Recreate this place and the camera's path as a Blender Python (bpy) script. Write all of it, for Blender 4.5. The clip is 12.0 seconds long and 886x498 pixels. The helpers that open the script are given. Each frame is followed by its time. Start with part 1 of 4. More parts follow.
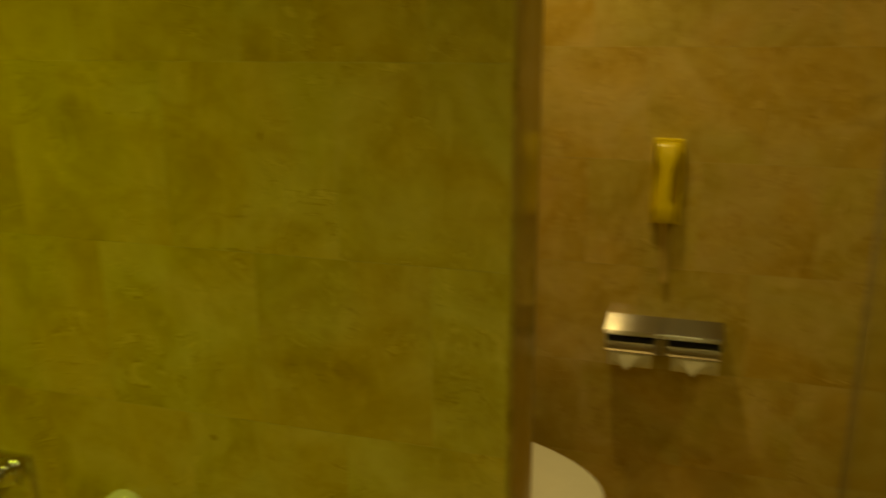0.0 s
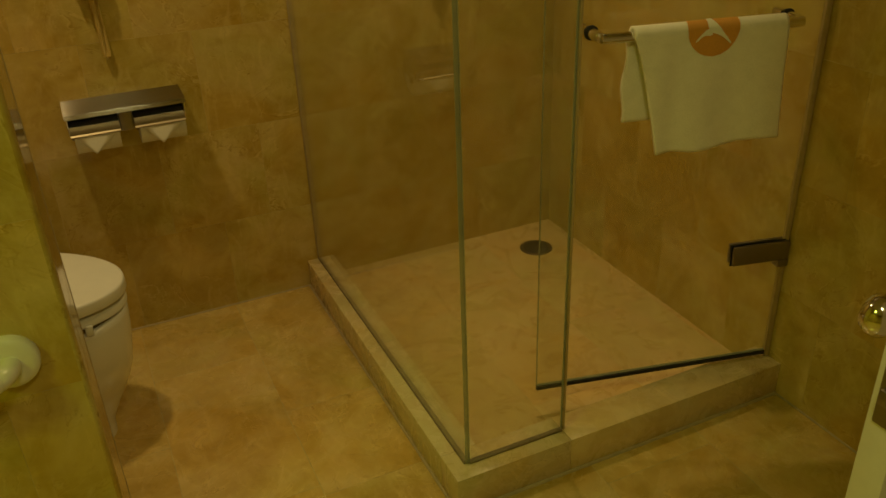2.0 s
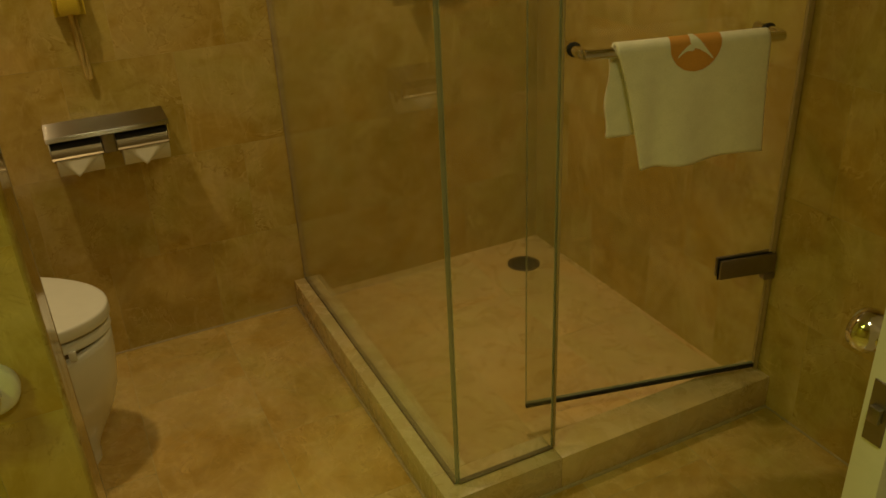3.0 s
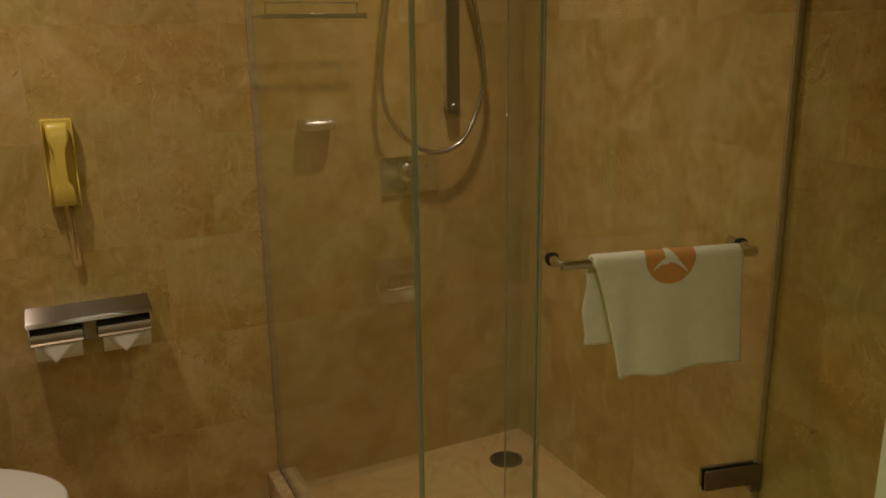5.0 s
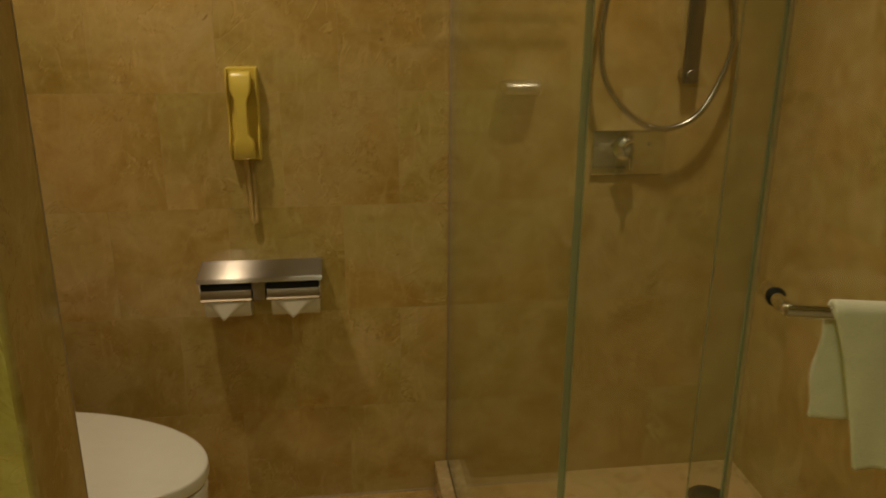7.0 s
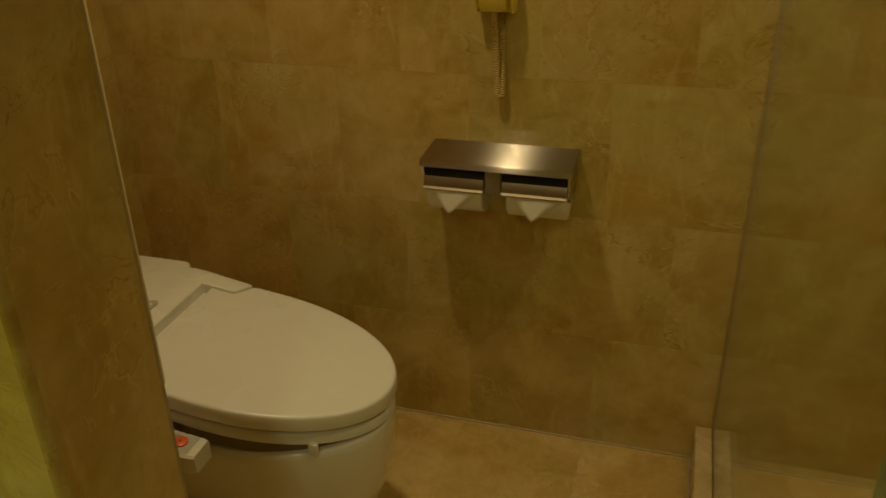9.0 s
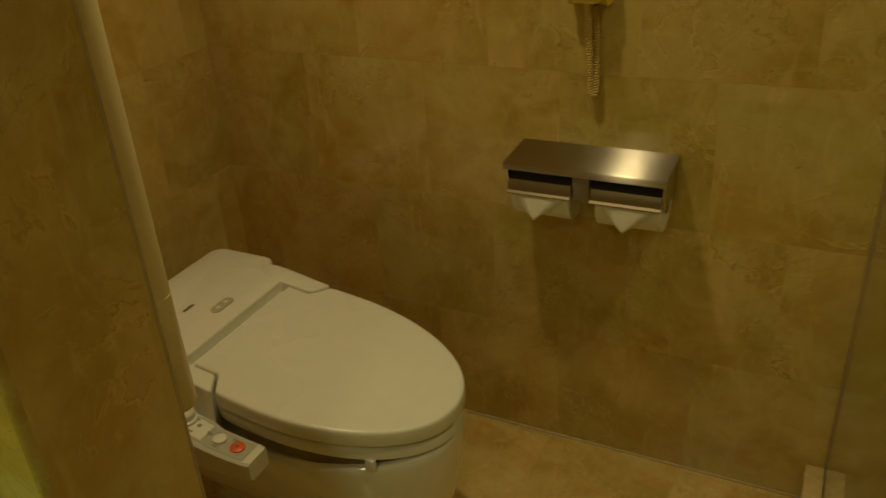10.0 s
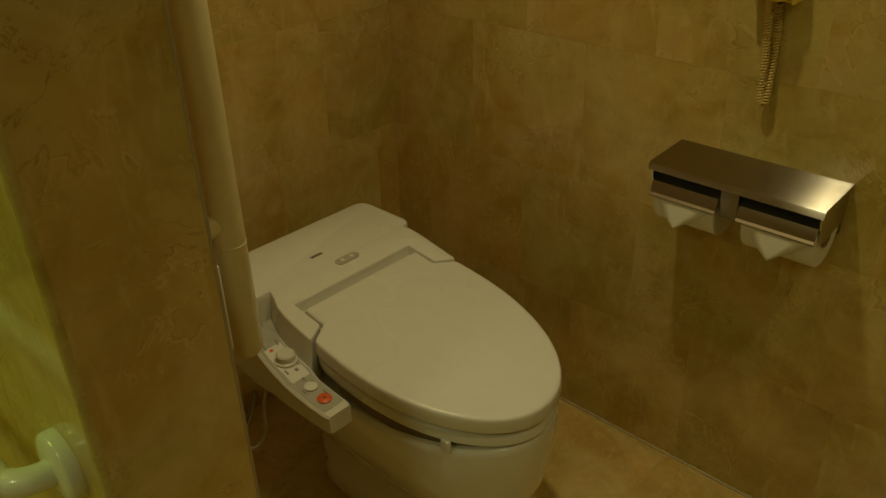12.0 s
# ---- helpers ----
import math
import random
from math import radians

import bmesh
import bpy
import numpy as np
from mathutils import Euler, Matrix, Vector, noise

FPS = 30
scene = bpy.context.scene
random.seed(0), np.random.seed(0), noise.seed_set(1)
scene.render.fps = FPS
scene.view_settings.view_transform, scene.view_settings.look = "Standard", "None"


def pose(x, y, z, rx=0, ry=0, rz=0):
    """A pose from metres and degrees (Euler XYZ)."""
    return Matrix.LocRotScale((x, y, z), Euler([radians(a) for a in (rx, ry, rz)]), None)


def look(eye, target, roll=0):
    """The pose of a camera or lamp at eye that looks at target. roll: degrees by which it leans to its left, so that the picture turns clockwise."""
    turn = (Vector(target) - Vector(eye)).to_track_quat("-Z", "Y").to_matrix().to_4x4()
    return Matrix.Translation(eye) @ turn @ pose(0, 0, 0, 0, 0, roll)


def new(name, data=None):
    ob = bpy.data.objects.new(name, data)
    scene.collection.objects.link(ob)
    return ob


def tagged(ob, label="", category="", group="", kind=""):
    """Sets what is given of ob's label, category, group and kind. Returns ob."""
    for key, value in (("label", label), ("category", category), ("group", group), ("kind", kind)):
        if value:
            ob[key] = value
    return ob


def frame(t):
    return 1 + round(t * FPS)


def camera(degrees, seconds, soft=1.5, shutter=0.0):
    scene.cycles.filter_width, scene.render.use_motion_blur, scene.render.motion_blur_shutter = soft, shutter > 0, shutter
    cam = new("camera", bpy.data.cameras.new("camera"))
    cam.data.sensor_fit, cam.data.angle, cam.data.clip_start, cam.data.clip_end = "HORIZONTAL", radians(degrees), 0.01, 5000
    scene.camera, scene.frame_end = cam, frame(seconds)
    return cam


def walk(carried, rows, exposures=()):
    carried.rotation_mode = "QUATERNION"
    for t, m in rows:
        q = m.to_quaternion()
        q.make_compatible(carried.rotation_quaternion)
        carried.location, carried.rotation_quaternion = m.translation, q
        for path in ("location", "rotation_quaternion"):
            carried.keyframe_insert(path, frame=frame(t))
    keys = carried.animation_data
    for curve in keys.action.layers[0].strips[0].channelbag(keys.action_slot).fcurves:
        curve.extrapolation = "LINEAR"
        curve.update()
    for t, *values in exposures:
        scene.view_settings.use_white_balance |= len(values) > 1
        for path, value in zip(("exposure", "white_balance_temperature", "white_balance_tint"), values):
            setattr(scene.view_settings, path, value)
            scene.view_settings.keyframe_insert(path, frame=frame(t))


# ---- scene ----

cam = camera(57.04, 12.0, soft=1.5, shutter=0.4)
# seconds, x, y, z, yaw, pitch, roll
ROWS = [
    (0, 0.418, 1.048, 1.604, 16.96, -15.04, 0.29),
    (0.5, 0.336, 0.973, 1.556, -4.90, -15.81, 0.82),
    (1, 0.281, 0.922, 1.531, -18.15, -18.20, 0.43),
    (1.5, 0.265, 0.911, 1.498, -22.38, -24.82, 1.02),
    (2, 0.277, 0.904, 1.463, -25.01, -28.00, 2.03),
    (2.5, 0.283, 0.912, 1.462, -25.67, -28.04, 2.53),
    (2.7, 0.285, 0.912, 1.461, -25.96, -27.73, 2.60),
    (4.3, 0.308, 0.916, 1.499, -27.08, -19.68, 1.33),
    (4.5, 0.315, 0.915, 1.502, -27.01, -17.77, 0.96),
    (5, 0.325, 0.924, 1.528, -26.13, -14.96, 0.74),
    (5.5, 0.337, 0.947, 1.554, -25.61, -12.59, 0.30),
    (6, 0.411, 1.006, 1.569, -22.21, -11.88, 0.12),
    (6.5, 0.536, 1.094, 1.561, -14.37, -14.02, -0.40),
    (7, 0.587, 1.213, 1.533, -7.63, -18.45, -0.37),
    (7.5, 0.614, 1.375, 1.496, -4.38, -21.19, -1.01),
    (9.3, 0.750, 1.764, 1.389, 19.21, -27.16, 1.39),
    (9.5, 0.757, 1.793, 1.394, 20.52, -27.15, 1.52),
    (10, 0.807, 1.866, 1.396, 25.84, -27.92, 3.41),
    (10.5, 0.883, 1.954, 1.392, 36.15, -29.74, 4.17),
    (11, 0.901, 1.997, 1.387, 41.49, -30.69, 3.60),
    (11.5, 0.901, 2.004, 1.389, 42.82, -29.83, 2.25),
    (12, 0.911, 2.002, 1.393, 43.27, -29.43, 1.49),
]
walk(cam, [(t, pose(x, y, z, 90 + pitch, roll, yaw)) for t, x, y, z, yaw, pitch, roll in ROWS],
     exposures=[(0, -0.2, 10300, -9), (0.5, -0.15, 9700, -3), (1.5, -0.05, 8300, 3), (2.5, -0.05, 7500, 5), (5.5, 0.06, 5200, 33), (7.5, 0.0, 5850, 15),
                (9.5, -0.1, 6600, 5), (10.5, -0.05, 6400, -4), (12, -0.2, 6200, -5)])

# ---- plan, in metres ----
XL, XR, YB = -0.607, 1.850, 3.4          # alcove's end wall, room's long wall, wall with the telephone
PX, PF, PR = 0.175, 2.211, 2.392         # partition: free end, bath side, toilet side
XBATH, YBACK, ZC = -1.75, -0.45, 2.36    # walls that close the room, and the ceiling
CX, CY, CH, CW = 0.862, 2.191, 0.100, 0.095   # shower kerb: outer faces, height, width
GX, GY, GT = 0.907, 2.236, 0.010         # fixed glass, and its thickness
SZ = 0.028                               # shower floor
HINGE, SWING = (1.849, 2.240), 166.81    # shower door
TILE = 0.3115

# ---- light ----
world = bpy.data.worlds.new("world")
scene.world = world
world.use_nodes = True
world.node_tree.nodes["Background"].inputs[0].default_value = (0, 0, 0, 1)


def lamp(name, xyz, watts, colour, size, size_y=None, target=None, spread=150):
    data = bpy.data.lights.new(name, "AREA")
    data.energy, data.color, data.size, data.spread = watts, colour, size, radians(spread)
    data.shape = "DISK" if size_y is None else "RECTANGLE"
    if size_y:
        data.size_y = size_y
    ob = new(name, data)
    ob.matrix_world = look(xyz, target or (xyz[0], xyz[1] + 0.0001, 0))
    return ob


lamp("downlight_toilet", (0.10, 2.84, 2.345), 5.0, (1.0, 0.785, 0.41), 0.08, spread=140)
lamp("downlight_shower", (1.30, 2.83, 2.345), 3.6, (1.0, 0.765, 0.40), 0.08, spread=112)
lamp("ceiling_light_bath", (-0.95, 1.15, 2.345), 9.4, (0.80, 0.96, 0.12), 0.45, 0.25)
lamp("ceiling_light_entrance", (0.45, 0.80, 2.345), 5.8, (0.96, 0.92, 0.50), 0.35)


# ---- materials ----
def material(name, rough=0.5, metal=0.0, colour=(0.8, 0.8, 0.8), coat=0.0):
    m = bpy.data.materials.new(name)
    m.use_nodes = True
    b = m.node_tree.nodes["Principled BSDF"]
    b.inputs["Base Color"].default_value = (*colour, 1)
    b.inputs["Roughness"].default_value = rough
    b.inputs["Metallic"].default_value = metal
    b.inputs["Coat Weight"].default_value = coat
    return m, m.node_tree, b


def node(tree, kind, **values):
    n = tree.nodes.new(kind)
    for key, value in values.items():
        n.inputs[key.replace("_", " ")].default_value = value
    return n


def ramp(tree, source, stops):
    n = tree.nodes.new("ShaderNodeValToRGB")
    while len(n.color_ramp.elements) < len(stops):
        n.color_ramp.elements.new(0.5)
    for e, (at, c) in zip(n.color_ramp.elements, stops):
        e.position, e.color = at, (*c, 1) if len(c) == 3 else c
    tree.links.new(source, n.inputs[0])
    return n.outputs[0]


def mix(tree, kind, fac, a, b):
    n = tree.nodes.new("ShaderNodeMix")
    n.data_type, n.blend_type = "RGBA", kind
    for sock, v in ((n.inputs[0], fac), (n.inputs[6], a), (n.inputs[7], b)):
        if hasattr(v, "links"):
            tree.links.new(v, sock)
        else:
            sock.default_value = v if isinstance(v, float) else (*v, 1)
    return n.outputs[2]


def math_node(tree, op, a, b=0.0):
    n = tree.nodes.new("ShaderNodeMath")
    n.operation = op
    for sock, v in zip(n.inputs, (a, b)):
        if hasattr(v, "links"):
            tree.links.new(v, sock)
        else:
            sock.default_value = v
    return n.outputs[0]


def relief(tree, b, height, strength, distance):
    n = node(tree, "ShaderNodeBump", Strength=strength, Distance=distance)
    tree.links.new(height, n.inputs["Height"])
    tree.links.new(n.outputs[0], b.inputs["Normal"])


def shifted(tree):
    """Object coordinates, moved at random from piece to piece."""
    co, info = tree.nodes.new("ShaderNodeTexCoord"), tree.nodes.new("ShaderNodeObjectInfo")
    mul = tree.nodes.new("ShaderNodeVectorMath")
    mul.operation = "MULTIPLY_ADD"
    mul.inputs[1].default_value = (37.0, 91.0, 53.0)
    tree.links.new(info.outputs["Random"], mul.inputs[0])
    tree.links.new(co.outputs["Object"], mul.inputs[2])
    return mul.outputs[0], info.outputs["Random"]


def marble(name, light, mid, dark, rough=(0.06, 0.16), vein=0.5, gloss=0.5, uneven=1.0):
    m, tree, b = material(name)
    v, rnd = shifted(tree)

    def noise_tex(scale, detail, distortion, rough_=0.6, vector=None):
        n = node(tree, "ShaderNodeTexNoise", Scale=scale, Detail=detail, Distortion=distortion, Roughness=rough_)
        tree.links.new(vector or v, n.inputs["Vector"])
        return n.outputs["Fac"]

    cloud = noise_tex(4.0, 7.0, 1.1, 0.56)
    fold = noise_tex(7.5, 9.0, 2.6, 0.62)
    grain = noise_tex(52.0, 5.0, 0.5, 0.7)
    patch = noise_tex(9.0, 5.0, 1.6)
    c = ramp(tree, cloud, [(0.30, dark), (0.50, mid), (0.68, light)])
    c = mix(tree, "OVERLAY", 0.34, c, ramp(tree, fold, [(0.30, (0.34, 0.32, 0.29)), (0.48, (0.49, 0.49, 0.48)), (0.56, (0.52, 0.52, 0.52)), (0.70, (0.68, 0.68, 0.68))]))
    c = mix(tree, "OVERLAY", 0.12, c, ramp(tree, grain, [(0.3, (0.38, 0.38, 0.38)), (0.7, (0.62, 0.62, 0.62))]))
    c = mix(tree, "MULTIPLY", 0.30, c, ramp(tree, patch, [(0.34, (0.82, 0.74, 0.52)), (0.50, (1, 1, 1))]))
    # feathery strokes that run steeply across each piece
    turn = tree.nodes.new("ShaderNodeMapping")
    turn.inputs["Rotation"].default_value = (0.2, 0.1, -0.62)
    turn.inputs["Scale"].default_value = (19.0, 6.0, 9.0)
    tree.links.new(v, turn.inputs["Vector"])
    stroke = ramp(tree, noise_tex(1.0, 6.0, 1.9, 0.62, turn.outputs[0]), [(0.53, (0, 0, 0)), (0.68, (1, 1, 1))])
    c = mix(tree, "MIX", math_node(tree, "MULTIPLY", stroke, 0.36), c, tuple(min(1.0, q * 1.15) for q in light))
    # folded flakes: a pale rim with a dark line beside it, broken up
    swirl = noise_tex(5.2, 4.0, 2.4, 0.55)
    some = ramp(tree, noise_tex(4.4, 3.0, 0.8), [(0.46, (0, 0, 0)), (0.60, (1, 1, 1))])
    for centre, width, amount, kind, tint in ((0.500, 0.016, 0.42, "MIX", tuple(min(1.0, q * 1.28) for q in light)), (0.478, 0.009, 0.55, "MULTIPLY", (0.62, 0.50, 0.32))):
        off = math_node(tree, "ABSOLUTE", math_node(tree, "SUBTRACT", swirl, centre))
        line = ramp(tree, off, [(0.0, (1, 1, 1)), (width, (0, 0, 0))])
        c = mix(tree, kind, math_node(tree, "MULTIPLY", math_node(tree, "MULTIPLY", line, some), amount), c, tint)
    # thin dark veins and small pits
    n = noise_tex(3.0, 5.0, 2.6)
    edge = math_node(tree, "ABSOLUTE", math_node(tree, "SUBTRACT", n, 0.5))
    line = ramp(tree, edge, [(0.0, (1, 1, 1)), (0.008, (0, 0, 0))])
    broken = ramp(tree, noise_tex(6.3, 3.0, 0.5), [(0.54, (0, 0, 0)), (0.66, (1, 1, 1))])
    c = mix(tree, "MULTIPLY", math_node(tree, "MULTIPLY", math_node(tree, "MULTIPLY", line, broken), vein), c, (0.45, 0.33, 0.18))
    pit = ramp(tree, noise_tex(24.0, 2.0, 0.4), [(0.755, (0, 0, 0)), (0.785, (1, 1, 1))])
    c = mix(tree, "MULTIPLY", math_node(tree, "MULTIPLY", pit, 0.6), c, (0.42, 0.30, 0.14))
    c = mix(tree, "MULTIPLY", 1.0, c, ramp(tree, noise_tex(2.3, 2.0, 0.8), [(0.36, (1.0, 0.93, 0.80)), (0.50, (1, 1, 1)), (0.64, (0.94, 1.0, 0.92))]))
    tone = ramp(tree, rnd, [(0.0, (0.88, 0.855, 0.80)), (0.5, (0.97, 0.96, 0.94)), (1.0, (1, 1, 1))])
    c = mix(tree, "MULTIPLY", uneven, c, tone)
    tree.links.new(c, b.inputs["Base Color"])
    g = tree.nodes.new("ShaderNodeMapRange")
    g.inputs["From Min"].default_value, g.inputs["From Max"].default_value = 0.3, 0.7
    g.inputs["To Min"].default_value, g.inputs["To Max"].default_value = rough
    tree.links.new(patch, g.inputs[0])
    tree.links.new(g.outputs[0], b.inputs["Roughness"])
    b.inputs["Specular IOR Level"].default_value = gloss
    relief(tree, b, cloud, 0.05, 0.003)
    return m


MARBLE = marble("beige_marble", (0.62, 0.485, 0.215), (0.55, 0.412, 0.140), (0.45, 0.312, 0.072), uneven=0.75)
FLOOR_MARBLE = marble("floor_marble", (0.66, 0.505, 0.235), (0.58, 0.42, 0.155), (0.48, 0.325, 0.09), (0.16, 0.34), 0.6)
SHOWER_MARBLE = marble("shower_floor_marble", (0.64, 0.47, 0.235), (0.60, 0.43, 0.20), (0.55, 0.385, 0.165), (0.22, 0.38), 0.2, uneven=0.5)
KERB_MARBLE = marble("kerb_marble", (0.66, 0.54, 0.32), (0.61, 0.49, 0.27), (0.54, 0.42, 0.22), (0.18, 0.36), 0.4, uneven=0.3)


def speckled(name, colour, rough, amount=0.08, scale=60.0, metal=0.0, bump=0.0, coat=0.0):
    """A plain colour with slight mottling and uneven gloss."""
    m, tree, b = material(name, rough, metal, colour, coat)
    co = tree.nodes.new("ShaderNodeTexCoord")
    n = node(tree, "ShaderNodeTexNoise", Scale=scale, Detail=6.0, Roughness=0.6)
    big = node(tree, "ShaderNodeTexNoise", Scale=scale / 12, Detail=3.0)
    for t in (n, big):
        tree.links.new(co.outputs["Object"], t.inputs["Vector"])
    lo, hi = tuple(c * (1 - amount) for c in colour), tuple(min(1, c * (1 + amount / 2)) for c in colour)
    c = ramp(tree, n.outputs["Fac"], [(0.3, lo), (0.7, hi)])
    c = mix(tree, "MULTIPLY", 0.6, c, ramp(tree, big.outputs["Fac"], [(0.3, (1 - amount, 1 - amount, 1 - amount * 1.3)), (0.6, (1, 1, 1))]))
    tree.links.new(c, b.inputs["Base Color"])
    r = tree.nodes.new("ShaderNodeMapRange")
    r.inputs["To Min"].default_value, r.inputs["To Max"].default_value = rough * 0.8, min(1, rough * 1.25)
    tree.links.new(big.outputs["Fac"], r.inputs[0])
    tree.links.new(r.outputs[0], b.inputs["Roughness"])
    if bump:
        relief(tree, b, n.outputs["Fac"], 0.5, bump)
    return m


GROUT = speckled("grout", (0.59, 0.47, 0.22), 0.7, 0.45, 22)
SEALANT = speckled("sealant", (0.44, 0.35, 0.21), 0.5, 0.15)
PLASTER = speckled("ceiling_paint", (0.72, 0.70, 0.62), 0.9, 0.05, 30)
PAINT = speckled("door_paint", (0.74, 0.73, 0.62), 0.35, 0.04, 40)
PORCELAIN = speckled("porcelain", (0.78, 0.76, 0.70), 0.10, 0.02, 20, coat=0.4)
LID_PLASTIC = speckled("lid_plastic", (0.76, 0.745, 0.69), 0.28, 0.03, 30)
ARM_PLASTIC = speckled("arm_plastic", (0.70, 0.68, 0.60), 0.38, 0.04, 40)
PANEL_GREY = speckled("panel_grey", (0.46, 0.44, 0.38), 0.45, 0.08, 80)
PALE_PRINT = speckled("pale_print", (0.76, 0.74, 0.68), 0.5, 0.04)
DARK_PRINT = speckled("dark_print", (0.15, 0.14, 0.13), 0.5, 0.1)
GREY_PRINT = speckled("grey_print", (0.27, 0.26, 0.23), 0.5, 0.1)
RED_BUTTON = speckled("orange_red_button", (0.78, 0.13, 0.03), 0.35, 0.06)
PHONE = speckled("yellow_plastic", (0.80, 0.64, 0.09), 0.28, 0.05, 40)
CORD = speckled("cream_cord", (0.64, 0.47, 0.15), 0.42, 0.08, 90)
IVORY = speckled("ivory_plastic", (0.70, 0.61, 0.36), 0.30, 0.06, 40)
WHITE_BAR = speckled("white_plastic", (0.80, 0.80, 0.68), 0.18, 0.05, 40)
PAPER = speckled("tissue_paper", (0.82, 0.80, 0.74), 0.95, 0.04, 150, bump=0.0006)
TOWEL = speckled("terry_cotton", (0.95, 0.91, 0.76), 0.98, 0.08, 420, bump=0.003)
ORANGE = speckled("orange_print", (0.76, 0.36, 0.09), 0.95, 0.10, 420, bump=0.002)
CHROME = speckled("chrome", (0.78, 0.77, 0.75), 0.10, 0.05, 30, metal=1.0)
SATIN = speckled("satin_steel", (0.56, 0.53, 0.49), 0.24, 0.06, 40, metal=1.0)
FLAP_STEEL = speckled("flap_steel", (0.32, 0.26, 0.185), 0.38, 0.06, 40, metal=1.0)
DISH_METAL = speckled("soap_dish_metal", (0.86, 0.84, 0.80), 0.36, 0.04, 40, metal=1.0)
DULL_STEEL = speckled("dull_steel", (0.30, 0.27, 0.24), 0.36, 0.10, 30, metal=1.0)
BLACK = speckled("black_rubber", (0.02, 0.018, 0.015), 0.6, 0.2)
SEAL_TAN = speckled("tan_seal", (0.50, 0.38, 0.20), 0.35, 0.12)
# brown of the sealant lines, and of the shade painted under the toilet seat
SEAL_SHADE_BROWN = speckled("brown_seal_and_shade", (0.20, 0.15, 0.08), 0.5, 0.15)


def brushed():
    """Steel with fine streaks along x, which draw a highlight out across them."""
    m = bpy.data.materials.new("brushed_steel")
    m.use_nodes = True
    tree = m.node_tree
    tree.nodes.remove(tree.nodes["Principled BSDF"])
    b = node(tree, "ShaderNodeBsdfAnisotropic", Anisotropy=0.80)
    co = tree.nodes.new("ShaderNodeTexCoord")
    mp = tree.nodes.new("ShaderNodeMapping")
    mp.inputs["Scale"].default_value = (2.0, 900.0, 900.0)
    tree.links.new(co.outputs["Object"], mp.inputs["Vector"])
    n = node(tree, "ShaderNodeTexNoise", Scale=1.0, Detail=4.0)
    tree.links.new(mp.outputs[0], n.inputs["Vector"])
    tree.links.new(ramp(tree, n.outputs["Fac"], [(0.3, (0.40, 0.365, 0.33)), (0.7, (0.50, 0.46, 0.42))]), b.inputs["Color"])
    r = tree.nodes.new("ShaderNodeMapRange")
    r.inputs["To Min"].default_value, r.inputs["To Max"].default_value = 0.245, 0.270
    tree.links.new(n.outputs["Fac"], r.inputs[0])
    tree.links.new(r.outputs[0], b.inputs["Roughness"])
    along = tree.nodes.new("ShaderNodeCombineXYZ")
    along.inputs[0].default_value = 1.0
    tree.links.new(along.outputs[0], b.inputs["Tangent"])
    tree.links.new(b.outputs[0], tree.nodes["Material Output"].inputs[0])
    return m


BRUSHED = brushed()


def glass(name, tint, gloss_rough=0.0, film=0.0, film_colour=(0.55, 0.55, 0.45)):
    """Clear sheet: what lies behind it shows through, with a reflection that grows towards grazing view."""
    m = bpy.data.materials.new(name)
    m.use_nodes = True
    tree = m.node_tree
    tree.nodes.remove(tree.nodes["Principled BSDF"])
    out = tree.nodes["Material Output"]
    clear = node(tree, "ShaderNodeBsdfTransparent", Color=(*tint, 1))
    shine = node(tree, "ShaderNodeBsdfGlossy", Color=(0.9, 0.95, 0.9, 1), Roughness=gloss_rough)
    facing = node(tree, "ShaderNodeLayerWeight", Blend=0.5)
    grow = math_node(tree, "POWER", facing.outputs["Facing"], 4.0)
    shine_amount = math_node(tree, "ADD", math_node(tree, "MULTIPLY", grow, 0.9), 0.035)
    body = clear.outputs[0]
    if film:
        haze = node(tree, "ShaderNodeBsdfDiffuse", Color=(*film_colour, 1))
        co = tree.nodes.new("ShaderNodeTexCoord")
        n = node(tree, "ShaderNodeTexNoise", Scale=3.0, Detail=5.0, Distortion=0.6)
        tree.links.new(co.outputs["Object"], n.inputs["Vector"])
        f = tree.nodes.new("ShaderNodeMapRange")
        f.inputs["To Min"].default_value, f.inputs["To Max"].default_value = film * 0.5, film * 1.5
        tree.links.new(n.outputs["Fac"], f.inputs[0])
        mx = tree.nodes.new("ShaderNodeMixShader")
        tree.links.new(f.outputs[0], mx.inputs[0])
        tree.links.new(clear.outputs[0], mx.inputs[1])
        tree.links.new(haze.outputs[0], mx.inputs[2])
        body = mx.outputs[0]
    top = tree.nodes.new("ShaderNodeMixShader")
    tree.links.new(shine_amount, top.inputs[0])
    tree.links.new(body, top.inputs[1])
    tree.links.new(shine.outputs[0], top.inputs[2])
    tree.links.new(top.outputs[0], out.inputs[0])
    return m


GLASS = glass("clear_glass", (0.955, 0.965, 0.93), 0.01, 0.02)
DOOR_GLASS = glass("door_glass", (0.975, 0.98, 0.955), 0.01, 0.02)
GLASS_EDGE = glass("green_glass_edge", (0.41, 0.46, 0.33), 0.06, 0.38, (0.49, 0.54, 0.40))
SHELF_GLASS = glass("shelf_glass", (0.60, 0.64, 0.56), 0.02, 0.12)


# ---- mesh helpers ----
def box(bm, x0, x1, y0, y1, z0, z1, bevel=0.0, segments=2):
    made = bmesh.ops.create_cube(bm, size=1.0, matrix=Matrix.LocRotScale(
        ((x0 + x1) / 2, (y0 + y1) / 2, (z0 + z1) / 2), None, (x1 - x0, y1 - y0, z1 - z0)))
    if bevel:
        edges = list({e for v in made["verts"] for e in v.link_edges})
        bmesh.ops.bevel(bm, geom=edges, offset=bevel, segments=segments, affect="EDGES", profile=0.5)
    return bm


